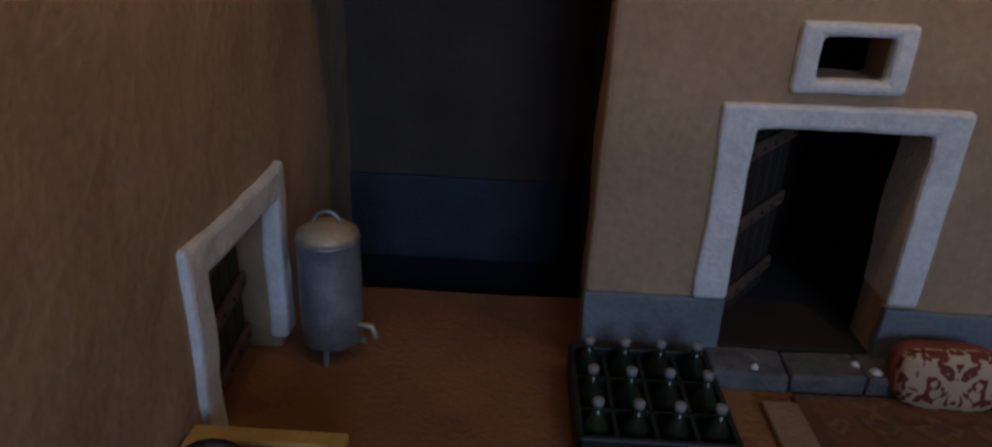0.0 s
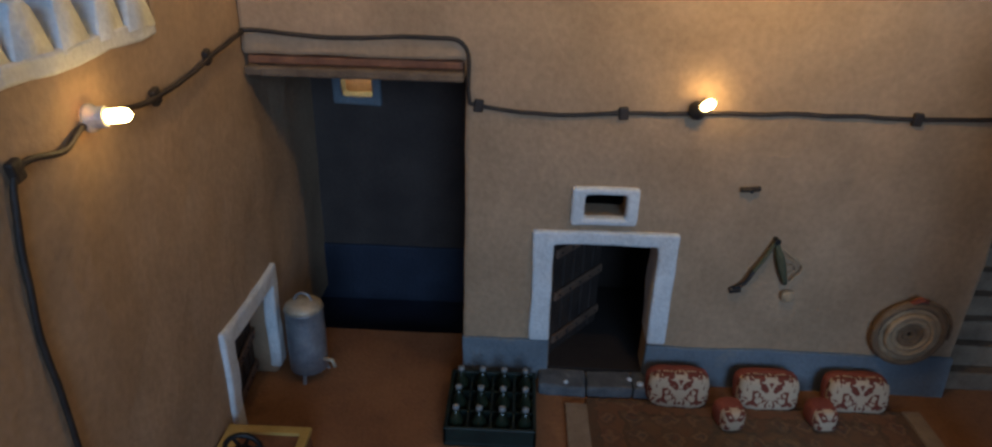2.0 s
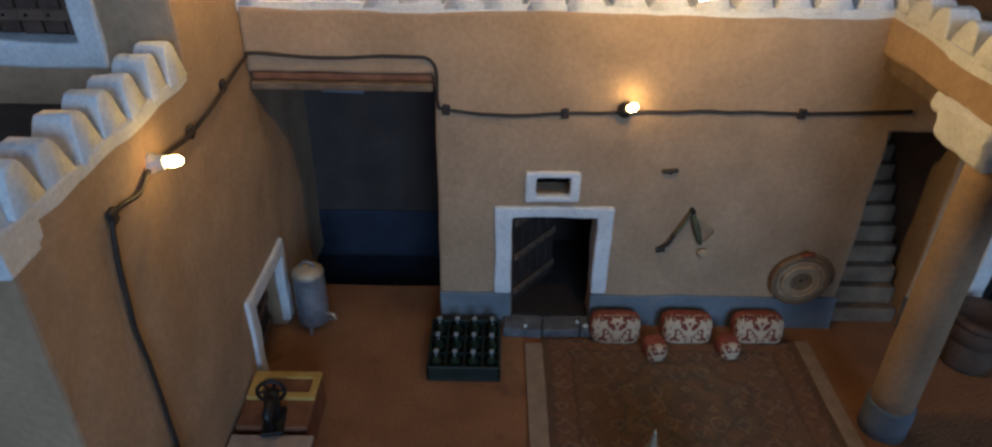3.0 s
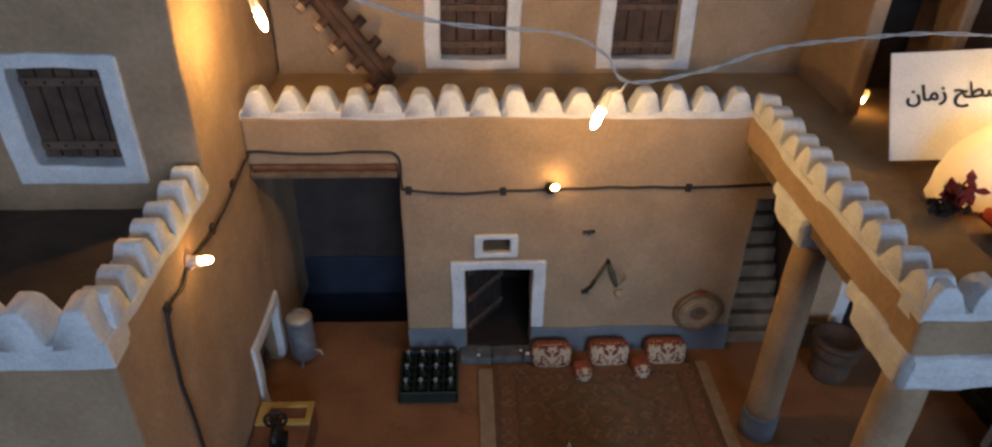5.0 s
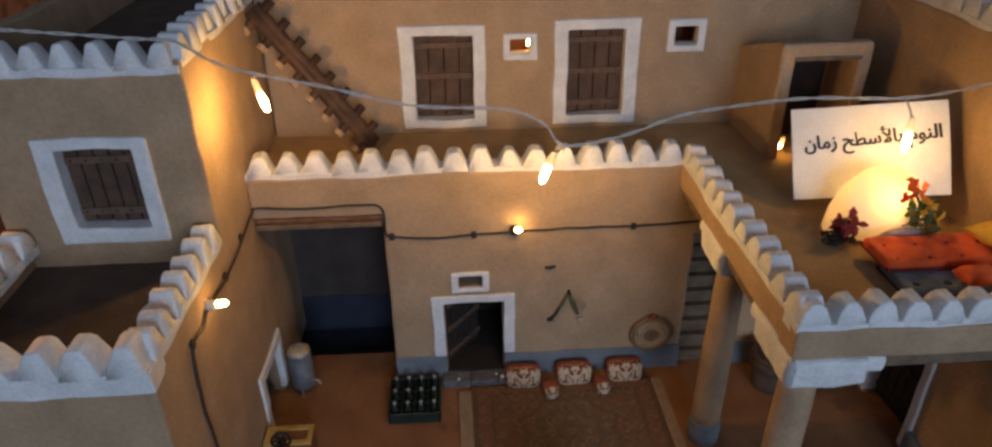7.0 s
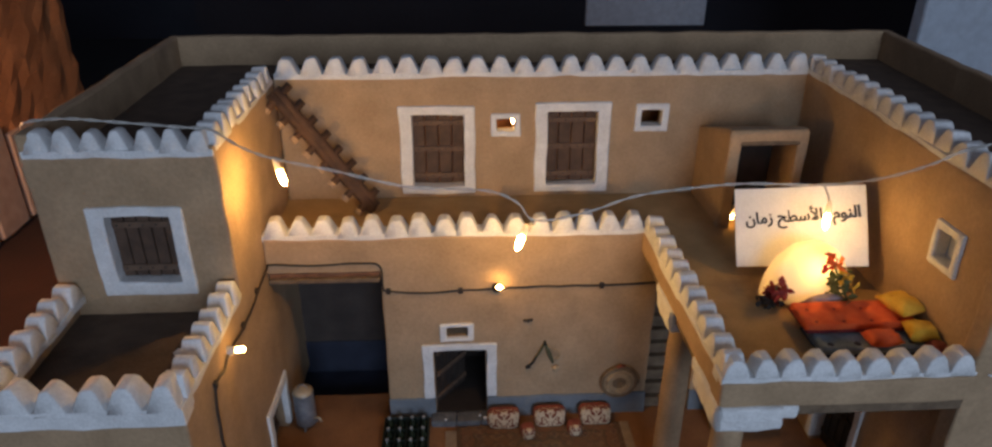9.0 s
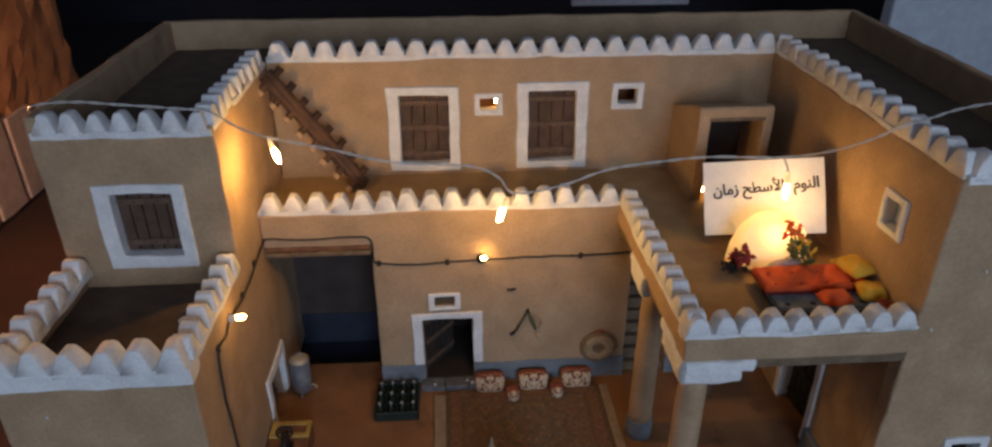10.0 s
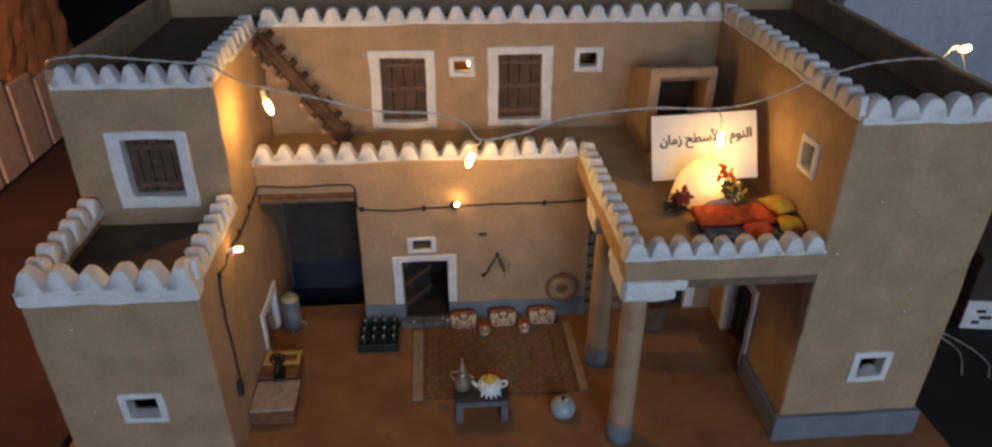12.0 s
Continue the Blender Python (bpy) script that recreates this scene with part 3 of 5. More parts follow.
    warm.inputs[7].default_value = (1.32, 1.24, 1.10, 1)
    L(edged.outputs[2], warm.inputs[6]); L(warm.outputs[2], bsdf.inputs["Base Color"])
    bsdf.inputs["Roughness"].default_value = 0.97
    bp = N("ShaderNodeBump"); bp.inputs["Strength"].default_value = 0.4; bp.inputs["Distance"].default_value = 0.001
    L(v2.outputs["Distance"], bp.inputs["Height"]); L(bp.outputs[0], bsdf.inputs["Normal"])
    return m


RUG = rug_material()


# ---- white frames round the openings ----
def white_frame(name, o, u, n, outer, inner, label="whitewashed plaster frame with wobbly edges", sill=True, proud=0.0028, mat=None, depth=0.0125):
    o = Vector(o) - Vector(n) * proud
    hole = inner if sill else (inner[0], inner[1], outer[2] - 0.01, inner[3])
    bm = slab(o, u, Z, n, outer[:2], outer[2:], [hole], depth + proud, 0.008, None, 0.0016, 0.0014)
    return structure(name, bm, mat or WHITE, label, "frame")


white_frame("trim_court_door", (0, YC, 0), X, Y, (0.0655, 0.1455, 0.029, 0.1015), (0.0775, 0.1345, 0.005, 0.0930), sill=False, depth=0.0195)
white_frame("trim_court_vent", (0, YC, 0), X, Y, (0.0855, 0.1215, 0.1055, 0.1275), (0.0925, 0.115, 0.110, 0.123), depth=0.003)
white_frame("trim_side_door", (XC, 0, 0), Y, GX, (0.1705, 0.2465, 0.004, 0.0715), (0.182, 0.237, 0.0, 0.0605), sill=False, depth=0.004)
white_frame("trim_left_window", (0, YF, 0), X, Y, (-0.1805, -0.1395, 0.0695, 0.1055), (-0.1735, -0.1465, 0.0755, 0.0995))
white_frame("trim_tower_door", (0, 0.162, 0), X, Y, (-0.2005, -0.1215, 0.2235, 0.3075), (-0.1855, -0.1335, 0.2365, 0.2985))
white_frame("trim_upper_door_one", (0, YU, 0), X, Y, (0.0435, 0.1275, 0.2225, 0.3265), (0.0575, 0.1155, 0.2315, 0.3165))
white_frame("trim_upper_door_two", (0, YU, 0), X, Y, (0.1945, 0.2795, 0.2225, 0.3295), (0.2085, 0.2655, 0.2315, 0.3185))
white_frame("trim_upper_vent_one", (0, YU, 0), X, Y, (0.1450, 0.1780, 0.2905, 0.3165), (0.1515, 0.1715, 0.2965, 0.3105))
white_frame("trim_upper_vent_two", (0, YU, 0), X, Y, (0.3060, 0.3440, 0.2945, 0.3265), (0.3135, 0.3365, 0.3015, 0.3195))
white_frame("trim_gallery_vent", (XR - 0.002, 0, 0), (0.045, 1, 0), X, (0.0575, 0.0925, 0.2815, 0.3185), (0.0645, 0.0865, 0.2875, 0.3115))
white_frame("trim_gallery_door", (XR - 0.002, 0, 0), (0.045, 1, 0), X, (0.112, 0.200, 0.004, 0.116), (0.1225, 0.1895, 0.0, 0.1045), sill=False)
white_frame("trim_gallery_back_door", (0, YC, 0), X, Y, (0.406, 0.464, 0.004, 0.110), (0.4185, 0.4515, 0.0, 0.0995), sill=False)
white_frame("trim_tower_window", (0, YF - 0.002, 0), X, Y, (0.5395, 0.5810, 0.0735, 0.1115), (0.5475, 0.5735, 0.0805, 0.1045))
white_frame("trim_passage_vent", (0, YP, 0), X, Y, (-0.0715, -0.0385, 0.1355, 0.1665), (-0.0655, -0.0445, 0.1415, 0.1605), mat=BLUE)

# ---- blue-grey painted dado ----
BAND = "blue-grey painted dado along the foot of the wall"
structure("baseboard_court_left", slab((0, YC - 0.002, 0), X, Z, Y, (0.0263, 0.0775), (-0.002, 0.0285), (), 0.006, 0.008, None, 0.001, 0.0010), BLUE, BAND, "dado")
structure("baseboard_court_right", slab((0, YC - 0.002, 0), X, Z, Y, (0.135, 0.3155), (-0.002, 0.0275), (), 0.006, 0.008, None, 0.001, 0.0012), BLUE, BAND, "dado")
structure("baseboard_gallery_back", slab((0, YC - 0.002, 0), X, Z, Y, (0.366, 0.406), (-0.002, 0.0275), (), 0.006, 0.008, None, 0.001, 0.0010), BLUE, BAND, "dado")
structure("baseboard_gallery_side", slab((XR - 0.008, 0, 0), (0.045, 1, 0), Z, X, (0.002, 0.113), (-0.002, 0.028), (), 0.010, 0.010, None, 0.0015, 0.0012), BLUE, BAND, "dado")
structure("baseboard_tower", slab((0, YF - 0.008, 0), X, Z, Y, (XR - 0.008, 0.632), (-0.004, 0.031), (), 0.010, 0.010, None, 0.0015, 0.0012), BLUE, BAND, "dado")
structure("baseboard_left_front", slab((0, YF - 0.006, 0), X, Z, Y, (XL - 0.004, XC + 0.004), (-0.004, 0.026), (), 0.008, 0.010, None, 0.0015, 0.0012), BLUE, BAND, "dado")
# Blue dado whose paint also holds the dimness of the passage.
structure("baseboard_passage", slab((0, YP - 0.002, 0), X, Z, Y, (XC - 0.018, 0.033), (-0.019, 0.029), (), 0.006, 0.010, None, 0.001, 0.0010), NAVY, "blue painted dado at the back of the passage with shade in its colour", "dado")
structure("wall_upper_room_back", box((0.04, 0.430, 0.20), (0.40, 0.436, 0.333)), RUBBLE, "reddish back wall of the upper room", "wall")
# Filler sheet added so the shade-dark dado seems to reach the floor edge.
structure("floor_passage_sunk", box((XC - 0.0175, 0.289, -0.0195), (0.0325, 0.353, -0.0165)), NAVY, "dark blue filler sheet standing in for the foot of the passage dado", "floor")
structure("wall_behind_passage", box((-0.12, 0.40, 0.10), (0.035, 0.408, 0.21)), MUD, "plain plaster wall behind the passage vent", "wall")


# ---- plank doors ----
def plank_door(name, m, width, height, planks, battens, label, nails=True, wood=None):
    """A leaf of upright planks with nailed cross battens; origin at its lower hinge corner, facing -y."""
    ob = empty(name, label, "door", m, "", "structure")
    w = width / planks
    for k in range(planks):
        bm = box((k * w + 0.0005, 0, random.uniform(0, 0.001)), ((k + 1) * w - 0.0005, 0.003, height - random.uniform(0, 0.001)), 0.0006, 1)
        part("plank", bm, wood or WOOD, ob)
    for z in battens:
        b = part("batten", box((0.001, -0.0022, z * height - 0.003), (width - 0.001, 0.0, z * height + 0.003), 0.0007, 1), IRON if wood is IRON else BATTEN, ob)
        if nails:
            for k in range(planks):
                part("nail", lathe([(0.0009, 0), (0.0007, 0.0006)], 8), IRON, b, "", False, m.inverted() @ m @ pose((k + 0.5) * w, -0.0022, z * height, 90))
    return ob


SHUT = "closed dark brown plank door with three nailed battens"
plank_door("door_upper", pose(0.0565, YU + 0.009, 0.2315), 0.060, 0.0855, 4, (0.12, 0.5, 0.86), SHUT)
plank_door("door_upper", pose(0.2075, YU + 0.009, 0.2315), 0.059, 0.0875, 4, (0.12, 0.5, 0.86), SHUT)
plank_door("door_tower", pose(-0.1865, 0.171, 0.236), 0.054, 0.063, 5, (0.16, 0.82), "closed dark brown plank door with two nailed battens above the low roof")
# Court and side leaves carry the dimness of their openings as wood colour.
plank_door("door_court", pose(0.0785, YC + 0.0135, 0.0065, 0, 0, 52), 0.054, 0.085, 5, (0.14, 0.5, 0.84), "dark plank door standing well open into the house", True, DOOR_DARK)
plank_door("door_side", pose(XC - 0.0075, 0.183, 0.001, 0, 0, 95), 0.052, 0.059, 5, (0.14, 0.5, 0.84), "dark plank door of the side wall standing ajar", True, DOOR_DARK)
# Iron black on the gallery leaves stands in for the gallery's shade.
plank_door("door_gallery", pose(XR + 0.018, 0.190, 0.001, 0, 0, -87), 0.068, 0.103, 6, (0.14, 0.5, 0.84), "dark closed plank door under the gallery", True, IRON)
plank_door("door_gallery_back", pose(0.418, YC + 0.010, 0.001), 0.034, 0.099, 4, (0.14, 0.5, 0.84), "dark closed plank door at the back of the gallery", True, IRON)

# Room surfaces coloured near-black for the darkness behind the court door.
structure("floor_room", box((0.045, YC + 0.001, -0.001), (0.175, 0.355, 0.0078)), INNER_SHADE, "dark floor inside the courtyard room", "floor")
structure("wall_room_back", box((0.045, 0.345, 0.0), (0.175, 0.352, 0.2)), INNER_SHADE, "dark back wall inside the courtyard room", "wall")
structure("wall_room_side", box((0.168, YC + 0.021, 0.0), (0.175, 0.345, 0.2)), INNER_SHADE, "dark side wall inside the courtyard room", "wall")

# pane of the gallery's small window
structure("window_gallery", slab((XR + 0.0065, 0, 0), (0.045, 1, 0), Z, X, (0.0735, 0.089), (0.285, 0.314), (), 0.002, 0.02, None, 0, 0), PANEL, "bluish pane set back in a small white-framed window", "window")
# Slab painted as the shade in the window's open half.
structure("window_gallery_gap", slab((XR + 0.0125, 0, 0), (0.045, 1, 0), Z, X, (0.0620, 0.0755), (0.285, 0.314), (), 0.002, 0.02, None, 0, 0), INNER_SHADE, "near-black slab for the shade in the small window's open half", "window")

# ---- lintel of the passage ----
structure("trim_lintel_low", box((XC + 0.001, YC - 0.0025, 0.1815), (0.0263, YC + 0.021, 0.1865), 0.0012), LATH, "weathered wooden lintel over the passage", "lintel")
structure("trim_lintel_high", box((XC + 0.002, YC + 0.001, 0.187), (0.0260, YC + 0.021, 0.1915), 0.001), BROWN, "dark wooden lintel board over the passage", "lintel")


# ---- columns ----
def capital(m, reach_x, reach_y):
    """A white stepped bracket under the beam."""
    bm = bmesh.new()
    for a, inset, z0, z1 in ((0.72, 0.0, 0.1885, 0.2105), (1.0, 0.0022, 0.1985, 0.2100)):
        for lo, hi in (((-0.0190 + inset, -0.0190 + inset), (reach_x * a, 0.013 - inset)), ((-0.0190 + inset, -0.0190 + inset), (0.012 - inset, reach_y * a))):
            t = box((lo[0], lo[1], z0), (hi[0], hi[1], z1), 0.0042, 4)
            bmesh.ops.subdivide_edges(t, edges=[e for e in t.edges if e.calc_length() > 0.006], cuts=5, use_grid_fill=True)
            me = bpy.data.meshes.new("t")
            t.to_mesh(me); t.free()
            bm.from_mesh(me)
            bpy.data.meshes.remove(me)
    wobble(bm, 0.0018, 60)
    wobble(bm, 0.0006, 220)
    return bm


def column(x, y, rx, ry):
    ob = empty("column", "round sand-coloured plaster column with blue foot and white bracket", "column", pose(x, y, 0), "gallery columns", "structure")
    bm = lathe([(0.0128 - 0.0012 * k / 12, 0.020 + 0.171 * k / 12) for k in range(13)], 28)
    for w in bm.verts:
        w.co += noise.noise_vector(w.co * 40 + Vector((x * 50, y * 50, 0))) * 0.0007
    part("shaft", bm, MUD, ob, "", True)
    part("foot", lathe([(0.0140, -0.001), (0.0142, 0.010), (0.0140, 0.022), (0.0134, 0.024), (0.010, 0.0245)], 28), BLUE, ob, "blue-grey painted foot", True)
    part("bracket", capital(None, rx, ry), WHITE, ob, "whitewashed stepped bracket")
    return ob


column(0.3105, 0.022, 0.044, 0.050)
column(0.3110, 0.146, 0.012, 0.040)

# ---- stairs ----
st = empty("staircase", "steep dim mud staircase rising to the terrace", "stairs", pose(0.340, 0.250, 0), "", "structure")
for k in range(13):
    bm = box((-0.0265, 0.0085 * k, 0.0), (0.0265, 0.0085 * k + 0.0090, 0.0128 * (k + 1)), 0.0012)
    wobble(bm, 0.0008, 60)
    part("step", bm, LATH, st)

# ---- hut over the stair head ----
hut = empty("stair_hut", "small plastered stair-head hut with a dark doorway", "hut", pose(0, 0, ZT), "", "structure")
part("front", slab((0.0, 0.275, -ZT), X, Z, Y, (0.381, 0.462), (ZT - 0.003, 0.325), [(0.394, 0.451, ZT - 0.01, 0.312)], 0.012, 0.010, None, 0.0025, 0.0012), MUD, hut)
part("side", slab((0.382, 0, -ZT), Y, Z, X, (0.285, 0.372), (ZT - 0.003, 0.324), (), 0.010, 0.010, None, 0.0015, 0.001), MUD, hut)
part("side", slab((0.461, 0, -ZT), Y, Z, GX, (0.285, 0.372), (ZT - 0.003, 0.324), (), 0.010, 0.010, None, 0.0015, 0.001), MUD, hut)
part("roof", slab((0, 0, 0.326 - ZT), X, Y, (0, 0, -1), (0.3815, 0.4615), (0.276, 0.372), (), 0.010, 0.010, None, 0.002, 0.001), MUD, hut)
for ob in hut.children:
    for w in ob.data.vertices:
        w.co.z -= 0.028 * max(0.0, (w.co.y - 0.285) / 0.087) * max(0.0, w.co.z / 0.11)
part("lintel", box((0.392, 0.2745, 0.3105 - ZT), (0.453, 0.286, 0.3145 - ZT), 0.0008), LATH, hut, "thin wooden lintel")
# Added sheet whose colour replaces the hut's inner shade.
part("inside", box((0.389, 0.330, 0.001), (0.451, 0.334, 0.083)), INNER_SHADE, hut, "near-black sheet for the shade inside the doorway")


# ---- ladder ----
def ladder(foot, head, side, rungs):
    f, h, s = Vector(foot), Vector(head), Vector(side)
    ob = empty("ladder", "rough dark wooden ladder leaning in the terrace corner", "ladder", Matrix.Translation(f))
    d = h - f
    for k in (-1, 1):
        a = s * k * 0.17
        pts = [a + d * (i / 8) + noise.noise_vector(Vector((i * 0.7, k, 0))) * 0.0012 for i in range(9)]
        part("rail", tube(pts, 0.0058, 8), LOG, ob, "", True)
    for i in range(rungs):
        p = d * ((i + 0.6) / rungs)
        wry = noise.noise_vector(Vector((i * 1.7, 4.0, 0))) * 0.002
        rung = part("rung", tube([p - s * 1.05 + wry, p, p + s * 1.0 - wry], 0.0043, 8), LOG, ob, "", True)
        part("rung_end", tube([p - s * 1.16 + wry, p - s * 0.86 + wry], 0.0047, 8), PALE_END, rung, "pale sawn end")
    return ob


PALE_END = material("sawn_wood_end", (0.36, 0.23, 0.13), (0.48, 0.32, 0.19), 120, 0.8, 0, 0.3, 800)
ladder((0.0155, 0.329, 0.2235), (-0.080, 0.338, 0.354), (0.011, 0.008, 0.010), 8)


# ---- cables ----
def cable(name, points, radius, mat, label, category="cable"):
    pts = smooth_line(points, 6)
    pts = [p + noise.noise_vector(p * 60) * 0.0006 for p in pts]
    return tagged(part(name, tube(pts, radius, 8), mat, None, "", True), label, category)


wall_cable = cable("wall_cable", [(XC + 0.0015, 0.061, 0.064), (XC + 0.0015, 0.062, 0.09), (XC + 0.0012, 0.060, 0.146), (XC + 0.001, 0.063, 0.175), (XC + 0.002, 0.068, 0.1965), (XC + 0.0025, 0.088, 0.1955), (XC + 0.002, 0.107, 0.1990),
    (XC + 0.0025, 0.150, 0.1955), (XC + 0.003, 0.20, 0.200), (XC + 0.003, 0.236, 0.2035), (-0.080, 0.2415, 0.2045), (-0.04, YC - 0.0012, 0.202), (0.010, YC - 0.0012, 0.2035), (0.027, YC - 0.0012, 0.199), (0.029, YC - 0.0012, 0.175), (0.034, YC - 0.0012, 0.170),
    (0.07, YC - 0.0012, 0.1665), (0.108, YC - 0.0012, 0.1685), (0.143, YC - 0.0012, 0.1695), (0.20, YC - 0.0012, 0.171), (0.255, YC - 0.0012, 0.1705), (0.30, YC - 0.0012, 0.172), (0.322, YC - 0.0012, 0.173)], 0.0011, CABLE, "dark brown electric cable clipped along the courtyard walls")
for p, t in (((0.034, YC - 0.0015, 0.170), 0), ((0.108, YC - 0.0015, 0.1685), 0), ((0.255, YC - 0.0015, 0.1705), 0), ((XC + 0.0015, 0.068, 0.1965), 1), ((XC + 0.0015, 0.150, 0.1955), 1), ((XC + 0.0015, 0.2, 0.200), 1)):
    bm = box((-0.0025, -0.0014, -0.0034), (0.0025, 0.0014, 0.0034), 0.0009)
    part("clip", bm, CABLE, wall_cable, "", False, pose(*p, 0, random.uniform(-25, 25), 90 * t))
part("switch", box((-0.0035, -0.002, -0.009), (0.0035, 0.0045, 0.009), 0.0015), BLACK, wall_cable, "dark inline switch at the cable's end", False, pose(XC + 0.0035, 0.055, 0.066, 0, 0, 90))


def twin_wire(points, label="clear twisted wire of a string of lights"):
    pts = smooth_line(points, 8)
    ob = None
    for k in (-1, 1):
        way = [p + Vector((0, 0.0006 * k * math.cos(i * 0.9), 0.0008 * k * math.sin(i * 0.9))) for i, p in enumerate(pts)]
        if ob is None:
            ob = tagged(part("string_light_wire", tube(way, 0.00058, 6), CLEAR, None, "", True), label, "wire")
        else:
            part("strand", tube(way, 0.00058, 6), CLEAR, ob, "", True)
    return ob


twin_wire([(-0.256, 0.26, 0.30), (-0.254, 0.21, 0.352), (-0.241, 0.182, 0.374), (-0.203, 0.172, 0.381), (-0.167, 0.171, 0.3785), (-0.113, 0.170, 0.3735), (-0.088, 0.166, 0.372), (-0.060, 0.147, 0.364), (-0.031, 0.134, 0.3585), (0.014, 0.129, 0.350), (0.068, 0.131, 0.335),
    (0.130, 0.136, 0.328), (0.156, 0.138, 0.316), (0.171, 0.137, 0.3000), (0.212, 0.141, 0.304), (0.255, 0.146, 0.316), (0.302, 0.149, 0.321), (0.349, 0.150, 0.3237), (0.414, 0.146, 0.323), (0.438, 0.112, 0.3425), (0.459, 0.092, 0.361), (0.476, 0.086, 0.3735), (0.496, 0.088, 0.3775), (0.540, 0.110, 0.378), (0.595, 0.130, 0.376), (0.640, 0.150, 0.370), (0.665, 0.170, 0.375), (0.69, 0.185, 0.362), (0.73, 0.20, 0.30)])
for a, b in (((-0.031, 0.134, 0.3585), (-0.0495, 0.195, 0.3365)), ((0.171, 0.137, 0.3000), (0.1670, 0.161, 0.2845)), ((0.414, 0.146, 0.323), (0.4175, 0.139, 0.310))):
    tagged(part("bulb_lead", tube([a, (Vector(a) + Vector(b)) / 2 + Vector((0.002, 0, -0.002)), b], 0.0009, 6), CLEAR, None, "", True), "short clear lead from the wire to a bulb", "wire", "string of lights")


# ---- milk can by the passage ----
def milk_can(x, y):
    ob = empty("metal_churn", "dull steel water churn with a brass-coloured lid on short feet", "churn", pose(x, y, 0))
    part("body", lathe([(0.0095, 0.005), (0.0112, 0.006), (0.0114, 0.020), (0.0112, 0.040), (0.0110, 0.0455), (0.0116, 0.0465), (0.0110, 0.047)], 28), STEEL, ob, "", True)
    part("lid", lathe([(0.0113, 0.0465), (0.0108, 0.049), (0.007, 0.0515), (0.001, 0.0525)], 24), BRASS, ob, "brass-coloured domed lid", True)
    part("handle", tube([(0.005 * math.cos(a), 0, 0.0510 + 0.0055 * math.sin(a)) for a in [math.pi * k / 8 for k in range(9)]], 0.0008, 6), STEEL, ob, "", True)
    for k in range(3):
        a = 0.5 + k * 2.094
        part("foot", tube([(0.009 * math.cos(a), 0.009 * math.sin(a), 0.007), (0.0115 * math.cos(a), 0.0115 * math.sin(a), 0.0)], 0.0012, 6), STEEL, ob)
    part("tap", tube([(0.010, -0.004, 0.014), (0.016, -0.006, 0.0145), (0.0175, -0.0065, 0.010)], 0.0012, 6), BRASS, ob, "small brass tap", True)


milk_can(-0.0665, 0.2385)


# ---- crate of bottles ----
def crate(x0, x1, y0, y1, h):
    ob = empty("bottle_crate", "dark green crate full of small capped bottles on the earth floor", "crate", pose((x0 + x1) / 2, (y0 + y1) / 2, 0))
    w, d = (x1 - x0) / 2, (y1 - y0) / 2
    part("base", box((-w, -d, 0.0), (w, d, 0.003), 0.0008), GREEN, ob)
    for lo, hi in (((-w, -d), (w, -d + 0.002)), ((-w, d - 0.002), (w, d)), ((-w, -d), (-w + 0.002, d)), ((w - 0.002, -d), (w, d))):
        part("side", box((*lo, 0.002), (*hi, h), 0.0006), GREEN, ob)
    for k in range(1, 4):
        part("divider", box((-w + 2 * w * k / 4 - 0.0006, -d + 0.002, 0.004), (-w + 2 * w * k / 4 + 0.0006, d - 0.002, h - 0.002)), GREEN, ob)
    for k in range(1, 3):
        part("divider", box((-w + 0.002, -d + 2 * d * k / 3 - 0.0006, 0.004), (w - 0.002, -d + 2 * d * k / 3 + 0.0006, h - 0.002)), GREEN, ob)
    prof = [(0.0038, 0.003), (0.0042, 0.004), (0.0042, 0.011), (0.0018, 0.0155), (0.0015, 0.019)]
    for i in range(4):
        for j in range(3):
            bx, by = -w + 2 * w * (i + 0.5) / 4, -d + 2 * d * (j + 0.5) / 3
            b = part("bottle", lathe(prof, 12), BOTTLE, ob, "", True, pose(bx, by, 0))
            part("cap", lathe([(0.0018, 0.0186), (0.0019, 0.0204), (0.0012, 0.021)], 10), CAP, b, "white crown cap", True)


crate(0.0210, 0.0705, 0.1810, 0.2320, 0.0125)

# ---- threshold, rug, cushions ----
ds = empty("door_step", "worn grey stone step before the courtyard door", "step", pose(0.1065, 0.236, 0))
for x0, x1 in ((-0.0345, -0.006), (-0.0055, 0.0215), (0.022, 0.0345)):
    part("stone", slab((0, 0, 0.0075 + random.uniform(-0.0006, 0.0006)), X, Y, (0, 0, -1), (x0, x1), (-0.009, 0.0085), (), 0.0085, 0.007, None, 0.0016, 0.0014), STONE, ds)
for x, y, r in ((0.026, -0.004, 0.0026), (0.020, 0.0, 0.0018), (-0.018, -0.005, 0.0015)):
    part("pebble", lathe([(r, 0.0068), (r * 0.9, 0.0078), (r * 0.3, 0.0088)], 8), WHITE, ds, "white pebble", True, pose(x, y, 0))
rug = empty("rug", "patterned brown rug with beige borders spread on the courtyard floor", "rug", pose(0.1900, 0.158, 0))
bm = slab((0, 0, 0.0022), X, Y, (0, 0, -1), (-0.0895, 0.0925), (-0.066, 0.066), (), 0.0022, 0.012, None, 0.0006, 0.0003)
part("field", bm, RUG, rug)
for lo, hi, turn in (((-0.102, -0.066), (-0.0895, 0.060), 0), ((0.0925, -0.064), (0.1025, 0.066), 0)):
    part("border", slab((0, 0, 0.0028), X, Y, (0, 0, -1), (lo[0], hi[0]), (lo[1], hi[1]), (), 0.0028, 0.010, None, 0.0006, 0.0006), FRINGE, rug, "beige border strip")


